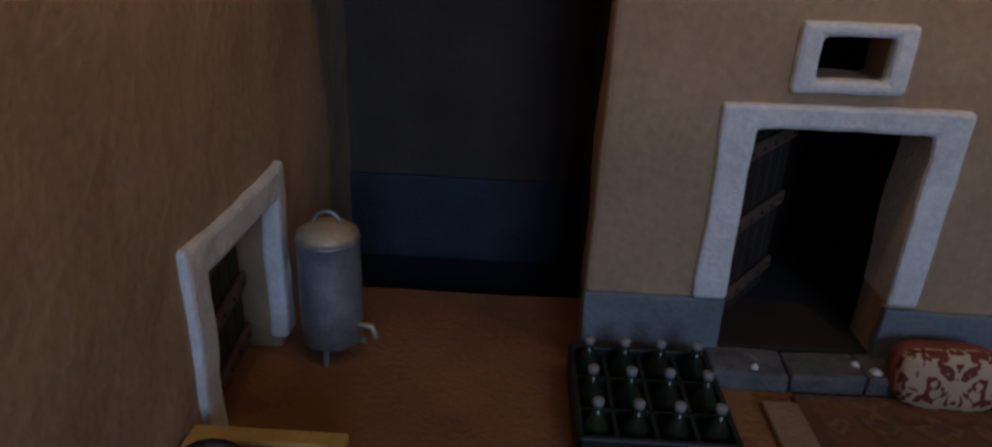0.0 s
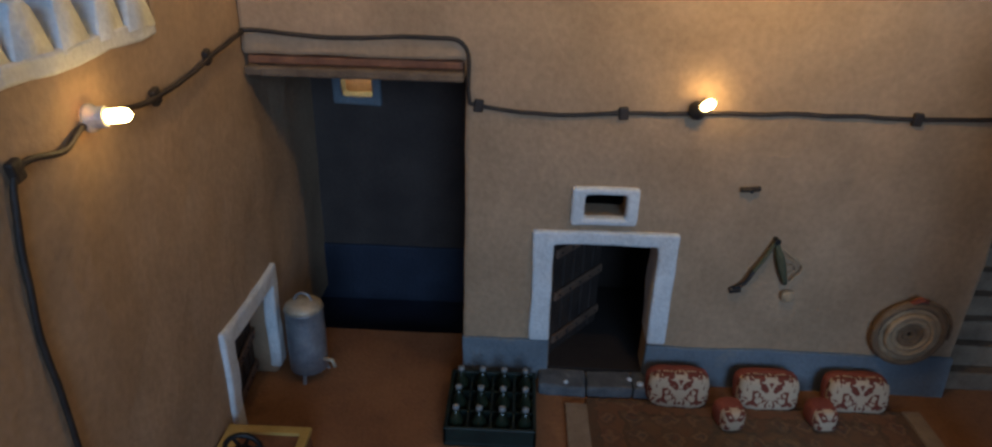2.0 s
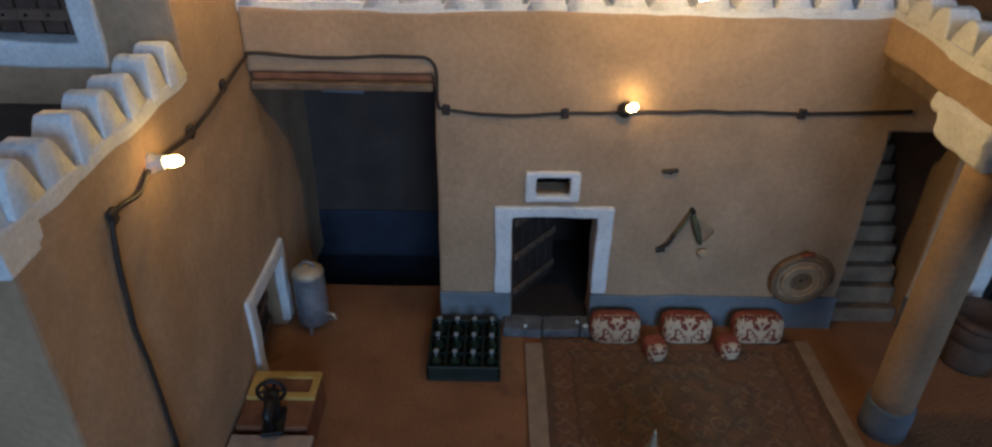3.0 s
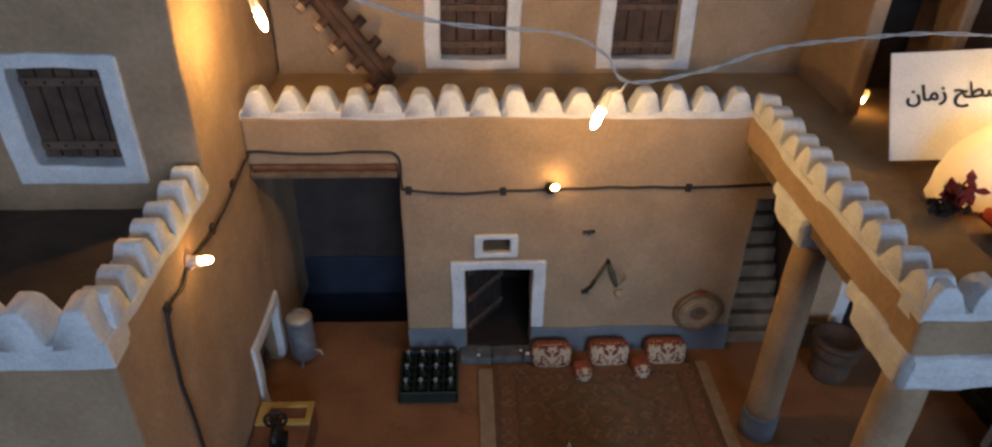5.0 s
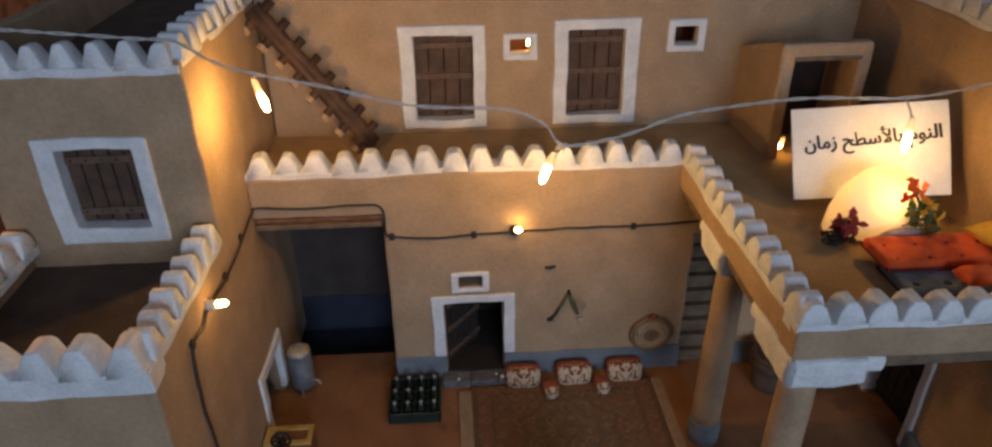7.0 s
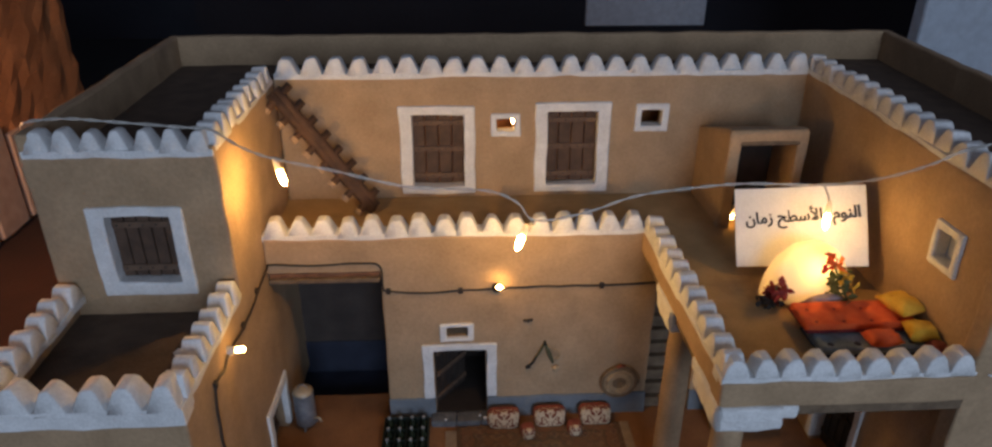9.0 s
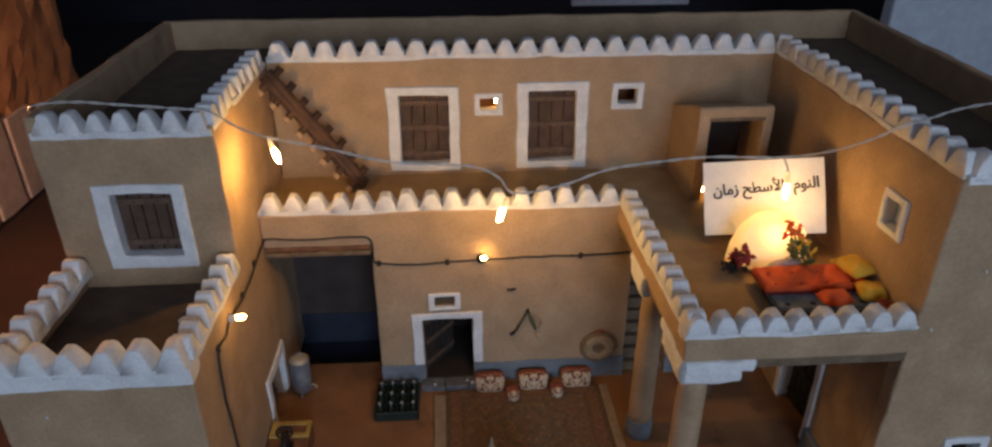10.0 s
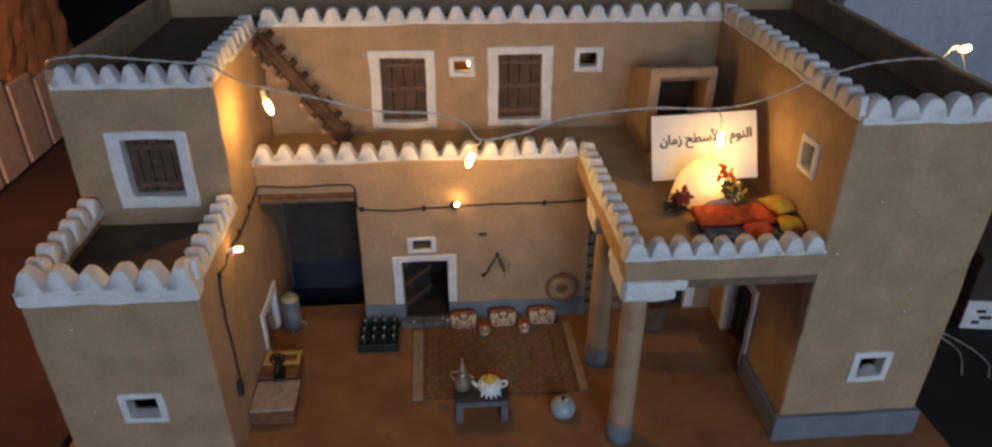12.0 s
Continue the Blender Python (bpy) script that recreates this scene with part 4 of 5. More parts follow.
def pillow_mesh(w, d, h, power=3.2, seed=0):
    bm = bmesh.new()
    bmesh.ops.create_cube(bm, size=2)
    bmesh.ops.subdivide_edges(bm, edges=bm.edges[:], cuts=6, use_grid_fill=True)
    for v in bm.verts:
        c = v.co.copy()
        n = (abs(c.x) ** power + abs(c.y) ** power + abs(c.z) ** power) ** (1 / power)
        c /= n
        v.co = Vector((c.x * w / 2, c.y * d / 2, c.z * h / 2))
        v.co += noise.noise_vector(v.co * 120 + Vector((seed, 0, 0))) * 0.0006
    return bm


def backrest(x, y, seed):  # one of the three
    ob = empty("floor_cushion", "red and cream patterned back cushion leaning on the courtyard wall", "cushion", pose(x, y, 0, -12), "cushions along the wall")
    part("cover", pillow_mesh(0.0345, 0.013, 0.0215, 4.5, seed), CUSHION, ob, "", True, pose(0, 0, 0.0112))
    part("backing", pillow_mesh(0.0362, 0.010, 0.0218, 4.5, seed), RED_CLAY, ob, "plain red-brown back and edge", True, pose(0, 0.0035, 0.0117))


for k, (x, y) in enumerate(((0.1530, 0.2235), (0.2045, 0.2245), (0.2560, 0.2255))):
    backrest(x, y, k * 5)
for x, y in ((0.1785, 0.2060), (0.2300, 0.2090)):
    ob = empty("armrest_cushion", "small red and cream armrest cushion on the rug", "cushion", pose(x, y, 0.002, 0, 0, 8), "cushions along the wall")
    part("cover", pillow_mesh(0.0135, 0.012, 0.0135, 4.0, x * 100), CUSHION, ob, "", True, pose(0, -0.001, 0.0067))
    part("backing", pillow_mesh(0.0150, 0.014, 0.0138, 4.0, x * 100), RED_CLAY, ob, "plain red-brown back", True, pose(0, 0.0025, 0.0068))

# ---- on the courtyard wall ----
bk = empty("straw_basket", "round coiled straw tray hanging on the courtyard wall", "basket", pose(0.2825, YC - 0.004, 0.0455))
for k, r in enumerate((0.0030, 0.0062, 0.0094, 0.0126, 0.0158, 0.0190)):
    ring = [(r * math.cos(a), -0.0006 * k * (k < 4), r * math.sin(a)) for a in [2 * math.pi * i / 28 for i in range(28)]]
    part("coil", tube(ring, 0.0021 if k < 5 else 0.0026, 6, True), STRAW_DARK if k in (0, 1, 5) else STRAW, bk, "", True)
part("hanging_knot", tube([(-0.004, 0.0, 0.0195), (0.0, -0.002, 0.0235), (0.005, 0, 0.0215), (0.0, 0.001, 0.0195)], 0.0016, 6), RED_CLAY, bk, "dark red hanging loop", True)
part("cord", tube(smooth_line([(0.004, 0, 0.0215), (0.014, -0.001, 0.018), (0.0215, -0.001, 0.008), (0.0225, 0, -0.003)], 5), 0.0010, 6), STRAW_DARK, bk, "", True)
sl = empty("sling_pouch", "forked olive cord sling with a small net hung on the wall", "sling", pose(0.198, YC - 0.002, 0.0995))
part("strap", tube(smooth_line([(0.0, 0, 0.001), (-0.005, -0.001, -0.010), (-0.010, -0.001, -0.019)], 5), 0.0013, 6, False), OLIVE, sl, "", True)
part("thong", tube(smooth_line([(-0.0095, -0.001, -0.018), (-0.013, -0.001, -0.0255), (-0.0185, 0, -0.0305)], 5), 0.0014, 6, False), BLACK, sl, "blackened lower end", True)
part("strap", tube(smooth_line([(0.0, 0, 0.0), (0.004, -0.001, -0.011), (0.0095, 0, -0.026)], 4), 0.0021, 6, False, [0.6, 0.7, 0.9, 1.1, 1.2, 1.2, 1.1, 0.9, 0.7]), OLIVE, sl, "", True)
for k in range(4):
    q = k / 3
    part("net_cord", tube([(0.001 + 0.007 * q, 0, -0.003 - 0.018 * q), (0.0085 + 0.006 * q, -0.0005, -0.0075 - 0.009 * q), (0.0165 - 0.003 * q, 0, -0.0105 - 0.0105 * q)], 0.00035, 5), STRAW, sl)
part("toggle", tube([(-0.0205, 0, -0.0315), (-0.0145, 0, -0.0305)], 0.0019, 6), BLACK, sl)
part("net", tube(smooth_line([(0.001, 0, -0.002), (0.012, -0.0006, -0.010), (0.0175, 0, -0.016), (0.012, 0, -0.024)], 5), 0.0006, 5), STRAW, sl)
part("pouch", pillow_mesh(0.008, 0.003, 0.008, 2.5), STRAW, sl, "small tan pouch", True, pose(0.0125, 0, -0.034))
part("peg", lathe([(0.0014, 0), (0.0014, 0.004), (0.0019, 0.0045)], 8), IRON, sl, "", False, pose(0, 0.002, 0.001, 90))
pg = empty("wall_peg", "short dark wooden peg stuck in the plaster", "peg", pose(0.179, YC, 0.129))
part("stem", tube([(-0.005, -0.0012, 0), (0.0, -0.002, 0.0006), (0.005, -0.0012, 0.001)], 0.0015, 6), CABLE, pg)
part("nail", lathe([(0.001, 0), (0.001, 0.005)], 8), IRON, pg, "", False, pose(0, 0.001, 0, 90))

# ---- low table with coffee things ----
tb = empty("low_table", "small grey painted low table with a dark top", "table", pose(0.166, 0.069, 0, 0, 0, -1))
part("tabletop", box((-0.030, -0.0165, 0.0295), (0.030, 0.0165, 0.0335), 0.0012), BLACK, tb, "dark worn top")
part("apron", box((-0.028, -0.0155, 0.0215), (0.028, -0.0130, 0.0296), 0.0008), GREY_TABLE, tb)
part("apron", box((-0.028, 0.0130, 0.0215), (0.028, 0.0155, 0.0296), 0.0008), GREY_TABLE, tb)
for sx in (-1, 1):
    for sy in (-1, 1):
        part("leg", box((sx * 0.0245 - 0.004, sy * 0.0125 - 0.0035, 0), (sx * 0.0245 + 0.004, sy * 0.0125 + 0.0035, 0.0296), 0.001), GREY_TABLE, tb)
jug = empty("coffee_pot", "tall tarnished brass coffee pot with a pointed lid", "coffee pot", pose(0.1455, 0.0735, 0.0335) @ Matrix.Scale(1.12, 4))
part("body", lathe([(0.0070, 0), (0.0078, 0.003), (0.0066, 0.010), (0.0040, 0.016), (0.0046, 0.020)], 18), PEWTER, jug, "", True)
part("lid", lathe([(0.0048, 0.0198), (0.0038, 0.0235), (0.0018, 0.029), (0.0010, 0.034), (0.0004, 0.037)], 14), PEWTER, jug, "pointed lid", True)
part("spout", tube([(0.003, -0.003, 0.017), (0.008, -0.006, 0.0195), (0.011, -0.008, 0.0185)], 0.0014, 6, False, [1.2, 0.8, 0.4]), PEWTER, jug, "", True)
part("handle", tube(smooth_line([(-0.004, 0.003, 0.018), (-0.011, 0.006, 0.014), (-0.007, 0.004, 0.004)], 5), 0.0010, 6), PEWTER, jug, "", True)
tp = empty("teapot", "white teapot with an ochre lid standing on the low table", "teapot", pose(0.1750, 0.0665, 0.0335) @ Matrix.Scale(1.18, 4))
part("body", lathe([(0.0060, 0), (0.0105, 0.003), (0.0118, 0.007), (0.0095, 0.0115), (0.0055, 0.0135)], 22), CERAMIC, tp, "", True)
part("lid", lathe([(0.0060, 0.0133), (0.0046, 0.0160), (0.0012, 0.0175), (0.0016, 0.0192), (0.0005, 0.0200)], 16), GOLD, tp, "ochre lid", True)
part("spout", tube([(-0.0095, 0, 0.006), (-0.0145, -0.001, 0.010), (-0.0165, -0.001, 0.0135)], 0.0020, 8, False, [1.3, 0.9, 0.6]), CERAMIC, tp, "", True)
part("handle", tube(smooth_line([(0.010, 0, 0.010), (0.0155, 0, 0.0105), (0.0145, 0, 0.005), (0.0105, 0, 0.004)], 5), 0.0011, 6), CERAMIC, tp, "", True)
for k in range(5):
    a = -2.3 + k * 0.38
    part("scallop", tube([(0.0085 * math.cos(a), 0.0085 * math.sin(a), 0.0065), (0.0128 * math.cos(a), 0.0128 * math.sin(a), 0.0012)], 0.0026, 6, False, [1.2, 0.2]), CERAMIC, tp)
bw = empty("red_bowl", "red-brown round bowl behind the teapot on the table", "bowl", pose(0.1795, 0.0790, 0.0335))
part("shell", lathe([(0.0060, 0), (0.0105, 0.004), (0.0120, 0.0095), (0.0108, 0.0098), (0.0090, 0.005), (0.004, 0.002)], 20), RED_CLAY, bw, "", True)
pt = empty("round_pot", "pale blue and white round pot with dark knob", "pot", pose(0.2560, 0.0590, 0))
part("body", lathe([(0.0075, 0), (0.0125, 0.004), (0.0143, 0.010), (0.0125, 0.0165), (0.0075, 0.0205), (0.002, 0.0218)], 26), PALE_BLUE, pt, "", True)
part("knob", lathe([(0.0026, 0.0210), (0.0030, 0.0235), (0.0012, 0.0255)], 10), IRON, pt, "dark knob", True)
part("spout", tube([(0.001, -0.002, 0.0215), (0.003, -0.004, 0.0255)], 0.0012, 6), CERAMIC, pt, "small white spout", True)

# ---- sewing machine, boxes on the court's side ----
ch = empty("low_chest", "low brown wooden chest with a pale worn top", "chest", pose(-0.060, 0.090, 0))
part("body", box((-0.0235, -0.0225, 0), (0.0215, 0.0225, 0.0195), 0.001), BROWN, ch)
part("top", box((-0.0245, -0.0235, 0.0192), (0.0228, 0.0235, 0.0225), 0.0009), PALE_WOOD, ch, "pale worn top board")
part("knob", lathe([(0.0016, 0.0224), (0.0020, 0.0240), (0.0008, 0.0255)], 10), CAP, ch, "small white knob", True, pose(0.006, 0.002, 0))
bd = empty("picture_box", "brown wooden box with a yellow framed brown picture on top", "box", pose(-0.0625, 0.141, 0))
part("body", box((-0.0215, -0.0230, 0), (0.0205, 0.0200, 0.0235), 0.0012), BROWN, bd)
part("frame", slab((0, 0, 0.0262), X, Y, (0, 0, -1), (-0.0210, 0.0205), (-0.0020, 0.0205), [(-0.0130, 0.0160, 0.0030, 0.0150)], 0.003, 0.01, None, 0.0006, 0), YELLOW, bd, "bright yellow frame")
part("picture", box((-0.0140, 0.0020, 0.0236), (0.0170, 0.0160, 0.0248)), BROWN, bd, "brown picture")
sw = empty("sewing_machine", "old black sewing machine with a spoked handwheel", "sewing machine", pose(-0.0615, 0.121, 0.0235, 0, 0, 8) @ Matrix.Scale(1.05, 4))
part("bed", box((-0.006, -0.010, 0), (0.006, 0.010, 0.003), 0.0008), IRON, sw)
part("pillar", lathe([(0.0048, 0.003), (0.0040, 0.008), (0.0036, 0.014), (0.0042, 0.018), (0.002, 0.0195)], 14), IRON, sw, "", True, pose(0, 0.005, 0))
part("arm", tube([(0, 0.006, 0.0155), (0, -0.002, 0.0170), (0, -0.009, 0.0150), (0, -0.010, 0.006)], 0.0030, 8, False, [1.1, 1.0, 1.1, 0.6]), IRON, sw, "", True)
wh = part("handwheel", tube([(-0.001 + 0.0075 * math.cos(a), 0.0095, 0.0150 + 0.0075 * math.sin(a)) for a in [2 * math.pi * i / 20 for i in range(20)]], 0.0012, 6, True), IRON, sw, "black spoked wheel", True)
for k in range(3):
    a = k * math.pi / 3
    part("spoke", tube([(-0.001 - 0.0075 * math.cos(a), 0.0095, 0.0150 - 0.0075 * math.sin(a)), (-0.001 + 0.0075 * math.cos(a), 0.0095, 0.0150 + 0.0075 * math.sin(a))], 0.0008, 6), IRON, wh)

# ---- clay pot under the gallery ----
cp = empty("clay_drum", "squat brown clay drum with a dark lid under the gallery", "drum", pose(0.3965, 0.2075, 0))
part("body", lathe([(0.0140, 0), (0.0165, 0.004), (0.0172, 0.014), (0.0165, 0.022), (0.0150, 0.024)], 26), CLAY, cp, "", True)
part("collar", lathe([(0.0160, 0.0225), (0.0192, 0.0250), (0.0206, 0.0310), (0.0204, 0.0385), (0.0190, 0.0400)], 26), CLAY, cp, "clay collar", True)
part("lid", lathe([(0.0207, 0.0375), (0.0212, 0.0400), (0.0205, 0.0425), (0.0165, 0.0435), (0.0160, 0.0415), (0.0010, 0.0410)], 26), WOOD, cp, "dark wooden lid", True)

# ---- rooftop bed ----
def mattress(name, lo, hi, mat, edge, label, tuft):
    ob = empty(name, label, "mattress", pose((lo[0] + hi[0]) / 2, (lo[1] + hi[1]) / 2, lo[2]))
    w, d, h = hi[0] - lo[0], hi[1] - lo[1], hi[2] - lo[2]
    bm = slab((0, 0, h), X, Y, (0, 0, -1), (-w / 2, w / 2), (-d / 2, d / 2), (), h, 0.003, None, 0.0022, 0.0004)
    for v in bm.verts:
        if v.co.z > h * 0.6:
            for i in range(4):
                for j in range(2):
                    q = Vector((-w / 2 + w * (i + 0.5) / 4, -d / 2 + d * (j + 0.5) / 2, h))
                    r = (v.co - q).length
                    v.co.z -= 0.0036 * math.exp(-(r / 0.0048) ** 2)
    part("cover", bm, mat, ob, "", True)
    for i in range(4):
        for j in range(2):
            part("tuft", lathe([(tuft, 0), (tuft * 0.9, 0.0006), (tuft * 0.4, 0.0010)], 10), edge, ob, "", False, pose(-w / 2 + w * (i + 0.5) / 4, -d / 2 + d * (j + 0.5) / 2, h - 0.0034))
    part("piping", tube([(sx * w / 2 * 0.985, sy * d / 2 * 0.97, h * 0.2) for sx, sy in ((-1, -1), (1, -1), (1, 1), (-1, 1))], 0.0017, 6, True), edge, ob, "dark piping round the lower edge")
    return ob


def pinched_pillow(w, d, h, seed):
    """A soft square pillow: thick in the middle, thin seams, drawn-out corners and a few creases."""
    bm = bmesh.new()
    n = 12
    sheets = []
    for side in (1, -1):
        rows = []
        for i in range(n + 1):
            row = []
            for j in range(n + 1):
                a, b = 2 * i / n - 1, 2 * j / n - 1
                rise = (1 - abs(a) ** 3.0) ** 0.55 * (1 - abs(b) ** 3.0) ** 0.55
                pull = 1 - 0.10 * (1 - a * a) * abs(b) ** 3, 1 - 0.10 * (1 - b * b) * abs(a) ** 3
                p = Vector((a * w / 2 * pull[1], b * d / 2 * pull[0], side * h / 2 * (0.12 + 0.88 * rise)))
                crease = noise.noise(Vector((a * 1.6 + seed, b * 2.4, seed * 0.7))) * 0.0016 * rise
                row.append(bm.verts.new(p + Vector((0, 0, crease * side)) + noise.noise_vector(p * 90 + Vector((seed, 0, 0))) * 0.0008))
            rows.append(row)
        sheets.append(rows)
        for i in range(n):
            for j in range(n):
                bm.faces.new([rows[i][j], rows[i + 1][j], rows[i + 1][j + 1], rows[i][j + 1]])
    up, low = sheets
    ring = [(i, 0) for i in range(n)] + [(n, j) for j in range(n)] + [(i, n) for i in range(n, 0, -1)] + [(0, j) for j in range(n, 0, -1)]
    for (i, j), (k, m) in zip(ring, ring[1:] + ring[:1]):
        bm.faces.new([up[i][j], up[k][m], low[k][m], low[i][j]])
    bmesh.ops.recalc_face_normals(bm, faces=bm.faces)
    return bm


mattress("lower_mattress", (0.388, 0.050, ZT), (0.476, 0.088, ZT + 0.0085), SLATE, NAVY, "blue-grey tufted mattress lying on the terrace", 0.0042)
mattress("upper_mattress", (0.384, 0.071, ZT + 0.0085), (0.476, 0.106, ZT + 0.0165), ORANGE, MAROON, "bright orange tufted mattress laid on a grey one", 0.0013)
for name, x, y, z, w, d, h, mat, label, turn in (
        ("pillow", 0.469, 0.088, ZT + 0.0165, 0.025, 0.031, 0.013, GOLD, "mustard yellow patterned pillow on the orange mattress", 14),
        ("pillow", 0.470, 0.060, ZT + 0.0085, 0.023, 0.022, 0.014, GOLD, "mustard yellow pillow beside the parapet", -12),
        ("pillow", 0.436, 0.054, ZT + 0.0085, 0.027, 0.016, 0.012, ORANGE, "orange-red cushion on the grey mattress", 5),
        ("pillow", 0.4735, 0.043, ZT, 0.014, 0.014, 0.018, RED_CLAY, "dark red cushion by the parapet", 0),
        ("folded_blanket", 0.420, 0.113, ZT, 0.040, 0.012, 0.016, LILAC, "folded pale lilac blanket behind the orange mattress", 6)):
    ob = empty(name, label, name.replace("_", " "), pose(x, y, z, 0, 0, turn))
    part("cover", pinched_pillow(w, d, h, x * 300 + y * 70), mat, ob, "", True, pose(0, 0, h / 2 + 0.0005))


def gauze_tent(x, y, z):
    ob = empty("gauze_tent", "white gauze tent lit from inside over the rooftop bed", "tent", pose(x, y, z))
    bm = bmesh.new()
    rings = []
    for i in range(9):
        t = i / 8
        r = [1.0, 0.99, 0.95, 0.87, 0.75, 0.60, 0.44, 0.24, 0.06][i]
        rings.append([bm.verts.new((0.0385 * r * math.cos(a) * (1 + 0.05 * math.cos(5 * a)), 0.020 * r * math.sin(a) * (1 + 0.05 * math.cos(5 * a)), 0.0535 * [0, 0.16, 0.34, 0.52, 0.68, 0.82, 0.92, 0.98, 1.0][i])) for a in [2 * math.pi * k / 30 for k in range(30)]])
    for a, b in zip(rings, rings[1:]):
        for k in range(30):
            bm.faces.new([a[k], a[(k + 1) % 30], b[(k + 1) % 30], b[k]])
    bm.faces.new(rings[-1])
    for v in bm.verts:
        v.co += noise.noise_vector(v.co * 70) * 0.0016
        v.co.z = max(v.co.z, 0)
    part("gauze", bm, NET, ob, "", True)
    hem = [(0.039 * math.cos(a), 0.0205 * math.sin(a), 0.0012) for a in [2 * math.pi * k / 30 for k in range(30)]]
    part("hem", tube(hem, 0.0010, 6, True), STRAW, ob, "rolled hem")
    return ob


gauze_tent(0.4125, 0.141, ZT)
string_bulb((0.4165, 0.140, 0.2585), (0.0, -0.15, -1), 1.0, "small warm bulb glowing inside the gauze tent", BULB_DIM)


def flower(x, y, z, h, lean, heads, seed, label):
    """A stem with many small leaves and petals in loose heads."""
    rnd = random.Random(seed)
    ob = empty("artificial_flower", label, "flower", pose(x, y, z))
    top = Vector((lean[0], lean[1], h))
    part("stem", tube([(0, 0, 0), top * 0.5 + Vector((0.001, 0, 0)), top], 0.0009, 6), LEAF, ob)

    def blades(name, count, mid, spread, size, mat):
        bm = bmesh.new()
        for _ in range(count):
            c = Vector(mid) + Vector((rnd.gauss(0, spread), rnd.gauss(0, spread), rnd.gauss(0, spread)))
            m = Matrix.Translation(c) @ Euler([rnd.uniform(0, 6.3) for _ in range(3)]).to_matrix().to_4x4()
            s = size * rnd.uniform(0.7, 1.3)
            v = [bm.verts.new(m @ Vector(p)) for p in ((0, -s, 0), (s * 0.55, -s * 0.1, s * 0.22), (s * 0.3, s * 0.75, 0), (0, s, -s * 0.1), (-s * 0.3, s * 0.75, 0), (-s * 0.55, -s * 0.1, s * 0.22))]
            bm.faces.new(v)
            w = [bm.verts.new(q.co + m.to_3x3() @ Vector((0, 0, 0.0004))) for q in v]
            bm.faces.new(w[::-1])
            for k in range(6):
                bm.faces.new([v[k], w[k], w[(k + 1) % 6], v[(k + 1) % 6]])
        part(name, bm, mat, ob)

    for name, count, mid, spread, size, mat in heads:
        blades(name, count, mid, spread, size, mat)
    return ob


flower(0.3800, 0.122, ZT, 0.022, (-0.002, 0.0), [("petals", 46, (-0.001, 0, 0.017), 0.0044, 0.0042, PETAL_DARK), ("leaves", 24, (-0.005, 0.001, 0.007), 0.0045, 0.0045, LEAF_DARK)], 3, "dark red cloth flower beside the gauze tent")
flower(0.4450, 0.116, ZT, 0.048, (-0.026, 0.0), [("petals", 6, (-0.0205, -0.001, 0.043), 0.0026, 0.0048, PETAL_ORANGE), ("tip_petals", 6, (-0.0285, 0, 0.051), 0.0022, 0.0046, PETAL_ORANGE), ("side_petals", 5, (-0.031, -0.001, 0.040), 0.0024, 0.0040, PETAL), ("leaves", 32, (-0.017, 0, 0.030), 0.0052, 0.0044, LEAF), ("low_leaves", 16, (-0.010, -0.002, 0.018), 0.0055, 0.0042, LEAF), ("yellow_petals", 10, (-0.013, -0.005, 0.033), 0.0036, 0.0037, GOLD)], 8, "orange cloth flower with green leaves by the bed")

# ---- sign ----
o = Vector((0.364, 0.175, 0.2295))
u = Vector((0.102, -0.037, 0.0185)).normalized()
v0 = Vector((0.002, 0.0395, 0.0603))
v = (v0 - u * v0.dot(u)).normalized()
n = u.cross(v)
M = Matrix((u, v, n)).transposed().to_4x4()
M.translation = o
sign = empty("sign_board", "white card sign with a black Arabic line standing on the terrace", "sign", M)
part("card", slab((0, 0, 0), X, Y, (0, 0, -1), (0.0, 0.1105), (0.0, 0.0725), (), 0.003, 0.012, None, 0.0006, 0.0005), PAPER, sign)
part("prop", box((0.412, 0.186, ZT - 0.001), (0.436, 0.204, 0.2555), 0.001), BROWN, sign, "brown wooden block behind the card", False, M.inverted())
font = bpy.data.curves.new("lettering", "FONT")
font.body = "\uFEE5\uFE8E\uFEE3\uFEAF \uFEA2\uFEC4\uFEB3\uFEF7\uFE8E\uFE91 \uFEE1\uFEEE\uFEE8\uFEDF\uFE8D"
font.size, font.offset, font.extrude = 0.0118, 0.00012, 0.0001
tmp = new("lettering", font)
bpy.context.view_layer.update()
plain = bpy.data.meshes.new_from_object(tmp.evaluated_get(bpy.context.evaluated_depsgraph_get()))
bpy.data.objects.remove(tmp)
bm = bmesh.new()
for dx, dy, dz in ((0, 0, 0), (0.00035, 0.0001, 0.00004), (0.00015, -0.00025, 0.00008)):
    plain.transform(Matrix.Translation((dx, dy, dz)))
    bm.from_mesh(plain)
xs = [w.co.x for w in bm.verts]
scale = 0.0965 / (max(xs) - min(xs))
txt = part("lettering", bm, INK, sign)
txt.matrix_basis = Matrix.Translation((0.0090, 0.0385, 0.0007)) @ Matrix.Rotation(radians(3.2), 4, "Z") @ Matrix.Diagonal((scale, scale * 1.15, 1, 1))
txt["label"] = "black Arabic lettering"

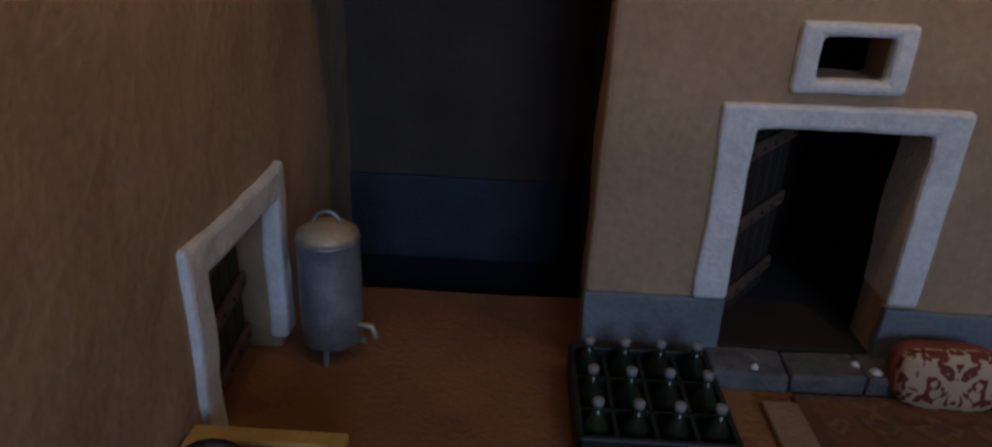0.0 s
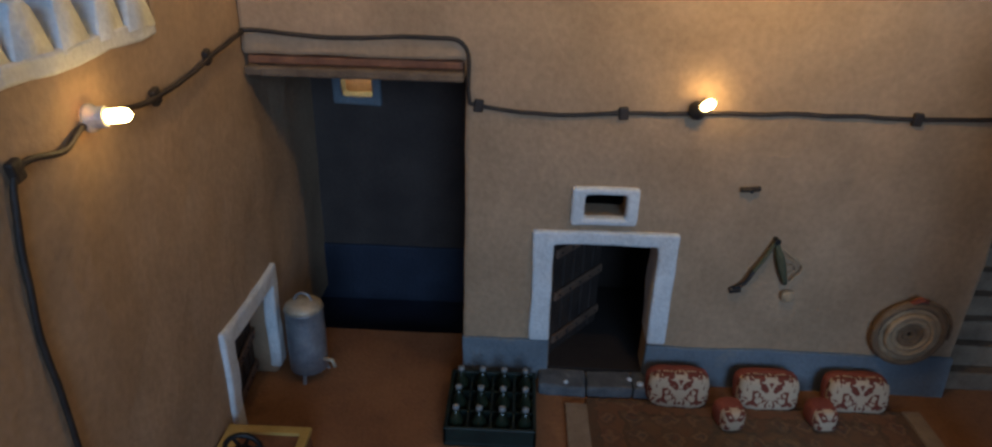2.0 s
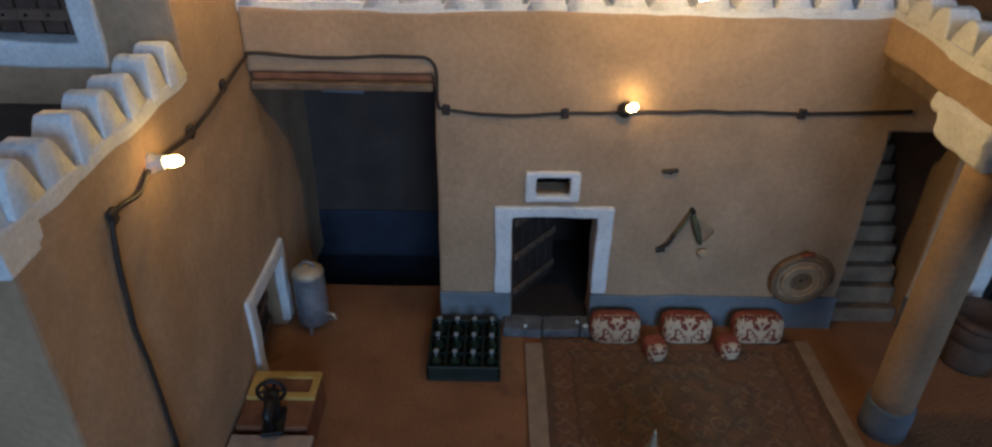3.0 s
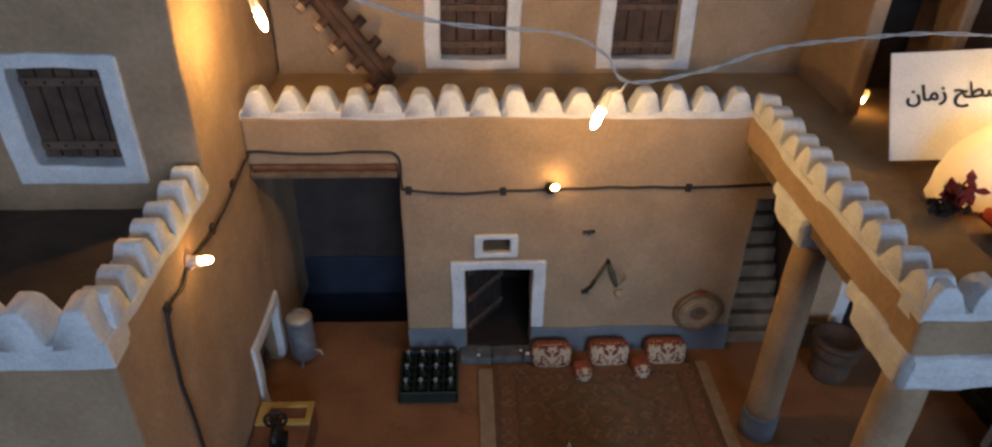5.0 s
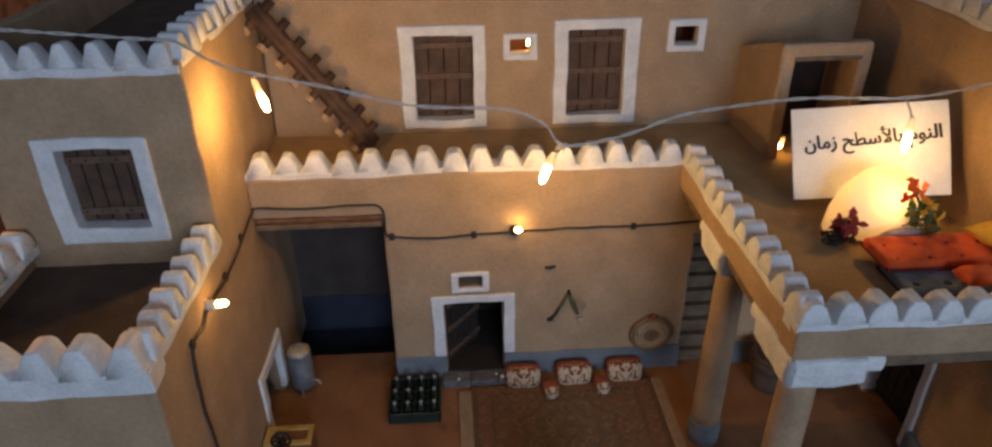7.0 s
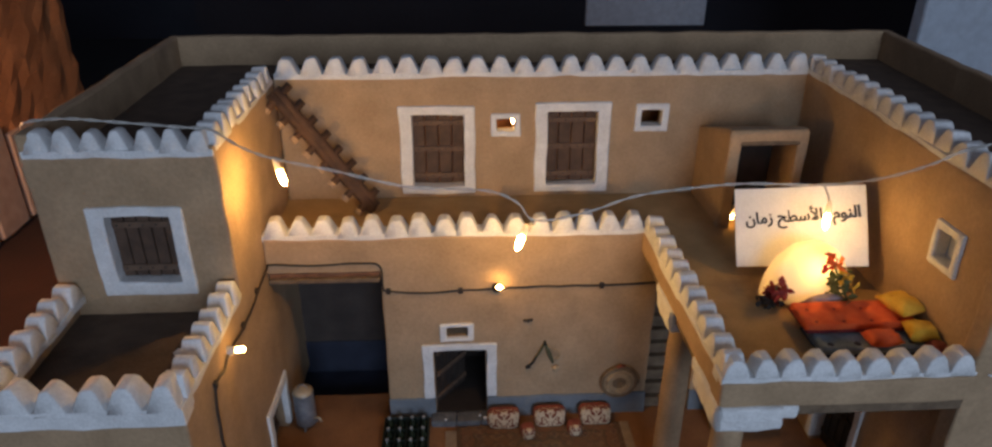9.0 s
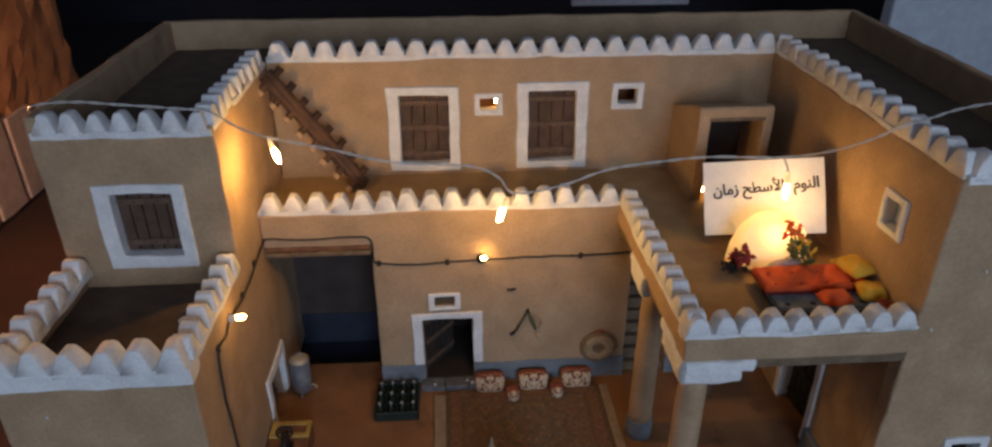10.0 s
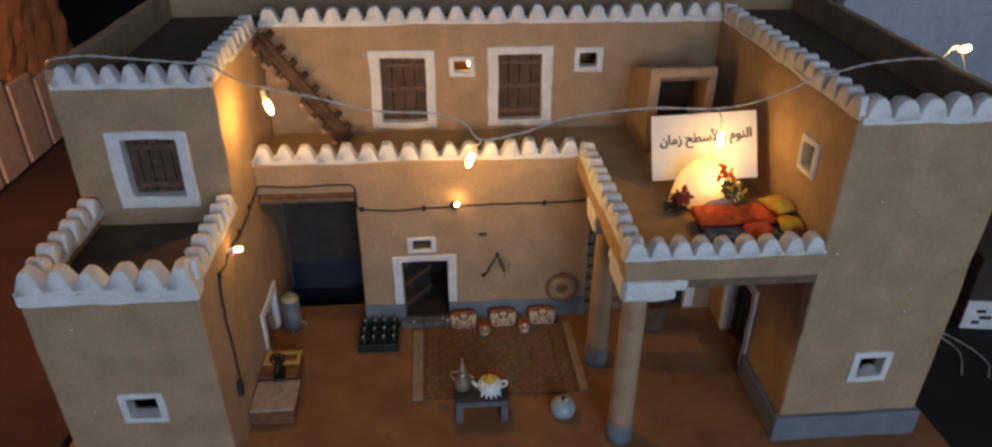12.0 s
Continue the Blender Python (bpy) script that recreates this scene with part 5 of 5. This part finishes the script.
# ---- bulbs inside the rooms ----
string_bulb((0.1715, 0.392, 0.306), (0, 0, -1), 0.55, "small warm bulb in the upper room behind a vent", BULB_ROOM)
string_bulb((-0.055, 0.382, 0.178), (0, 0, -1), 0.6, "small warm bulb behind the passage vent")
string_bulb((-0.55, 0.35, 0.335), (0, 0, -1), 1.7, "warm bulb hanging over the neighbouring display", BULB_FAR)
twin_wire([(-0.55, 0.35, 0.356), (-0.575, 0.36, 0.372), (-0.62, 0.37, 0.385), (-0.67, 0.38, 0.389)])

# ---- small stone on the low roof ----
bm = bmesh.new()
bmesh.ops.create_icosphere(bm, subdivisions=2, radius=0.005)
for w in bm.verts:
    w.co = Vector((w.co.x * 1.2, w.co.y, w.co.z * 0.7)) + noise.noise_vector(w.co * 300) * 0.0015
tagged(part("plaster_crumb", bm, WHITE, None, "", False, pose(-0.119, 0.098, 0.2062)), "crumb of white plaster lying on the low roof", "stone")

bm = bmesh.new()
bmesh.ops.create_icosphere(bm, subdivisions=2, radius=0.0052)
for w in bm.verts:
    w.co = Vector((w.co.x * 1.3, w.co.y * 0.8, w.co.z * 0.5)) + noise.noise_vector(w.co * 330) * 0.0030
tagged(part("paper_scrap", bm, PLASTER_SCRAP, None, "", False, pose(0.5665, 0.0175, 0.0832)), "crumpled pale paper lying in the small tower window", "paper")

# ---- neighbouring displays and the hall ----
structure("ground_neighbour", slab((0, 0, -0.006), X, Y, (0, 0, -1), (-1.3, -0.285), (-0.4, 1.2), (), 0.014, 0.08, None, 0.002, 0.003), RED_GROUND, "reddish earth of the neighbouring display", "ground")
nb = empty("neighbour_house", "orange-lit mud house of the neighbouring display with pale planks", "model house", pose(-0.66, 0.4, 0))
bm = slab((0, 0, 0), Y, Z, GX, (-0.4, 0.70), (-0.01, 0.375), (), 0.25, 0.03, None, 0.008, 0.008)
part("wall", bm, RUBBLE, nb)
part("roof", slab((-0.26, 0, 0.385), X, Y, (0, 0, -1), (0, 0.25), (-0.4, 0.69), (), 0.03, 0.03, None, 0.006, 0.01), STONE, nb, "grey rubble along the roof edge")
for k in range(6):
    y = 0.03 + k * 0.093
    part("plank", box((-0.001, y, 0.0), (0.010, y + 0.080, 0.222 - 0.017 * k), 0.003), PALE_PLANK, nb, "pale plank")
structure("backdrop", box((-4.0, 2.4, -0.6), (5.0, 2.45, 2.2)), HALL, "dark wall of the exhibition hall", "wall")
pn = tagged(part("wall_panel", box((0.60, 2.36, 0.02), (1.06, 2.395, 0.9), 0.006), PANEL), "dim blue-grey panel on the dark hall wall", "panel")
pb = tagged(part("partition", box((1.0, 0.96, -0.02), (2.4, 1.0, 1.0), 0.006), PANEL), "pale blue-grey partition beside the displays", "partition")
bx = empty("display_box", "white-fronted display box with dark marks beside the model", "box", pose(0.87, 0.19, -0.02, 0, 0, -8))
part("body", box((-0.045, 0.004, 0), (0.12, 0.12, 0.11), 0.003), MURK, bx)
part("front", box((-0.046, 0, 0.001), (0.12, 0.004, 0.045), 0.001), WHITE, bx, "white front")
for x, z, w in ((-0.032, 0.030, 0.012), (-0.026, 0.020, 0.016), (-0.034, 0.012, 0.010)):
    part("mark", box((x, -0.0008, z - 0.0025), (x + w, 0.0, z + 0.0025)), INK, bx)
twin_wire([(0.70, 0.25, -0.017), (0.775, 0.205, -0.017), (0.805, 0.165, -0.017), (0.812, 0.125, -0.017), (0.795, 0.098, -0.017)], "clear wire end lying on the dark table")
twin_wire([(0.775, 0.205, -0.016), (0.79, 0.15, -0.017), (0.765, 0.105, -0.017)], "clear wire end lying on the dark table")

# ---- flecks of old whitewash on the plaster ----
def flecks(wall, count, xr, zr, y, seed):
    rnd = random.Random(seed)
    for _ in range(count):
        bm = bmesh.new()
        r = rnd.uniform(0.0005, 0.0018)
        ring = []
        for k in range(9):
            a = 2 * math.pi * k / 9
            q = r * rnd.uniform(0.5, 1.3)
            ring.append((q * math.cos(a) * 0.7, q * math.sin(a) * rnd.choice((1.0, 1.0, 1.6))))
        top = [bm.verts.new((a * 0.8, -0.0012, b * 0.8)) for a, b in ring]
        low = [bm.verts.new((a, 0.0, b)) for a, b in ring]
        bm.faces.new(top)
        for k in range(9):
            bm.faces.new([top[k], low[k], low[(k + 1) % 9], top[(k + 1) % 9]])
        bmesh.ops.recalc_face_normals(bm, faces=bm.faces)
        x, z = rnd.uniform(*xr), rnd.uniform(*zr)
        part("fleck", bm, WHITE, wall, "", False, pose(x, y - 0.0004, z, 0, rnd.uniform(0, 360)))


flecks(w_tower, 8, (0.487, 0.615), (0.12, 0.345), YF - 0.002, 5)
flecks(w_left_front, 2, (-0.225, -0.10), (0.05, 0.20), YF, 9)
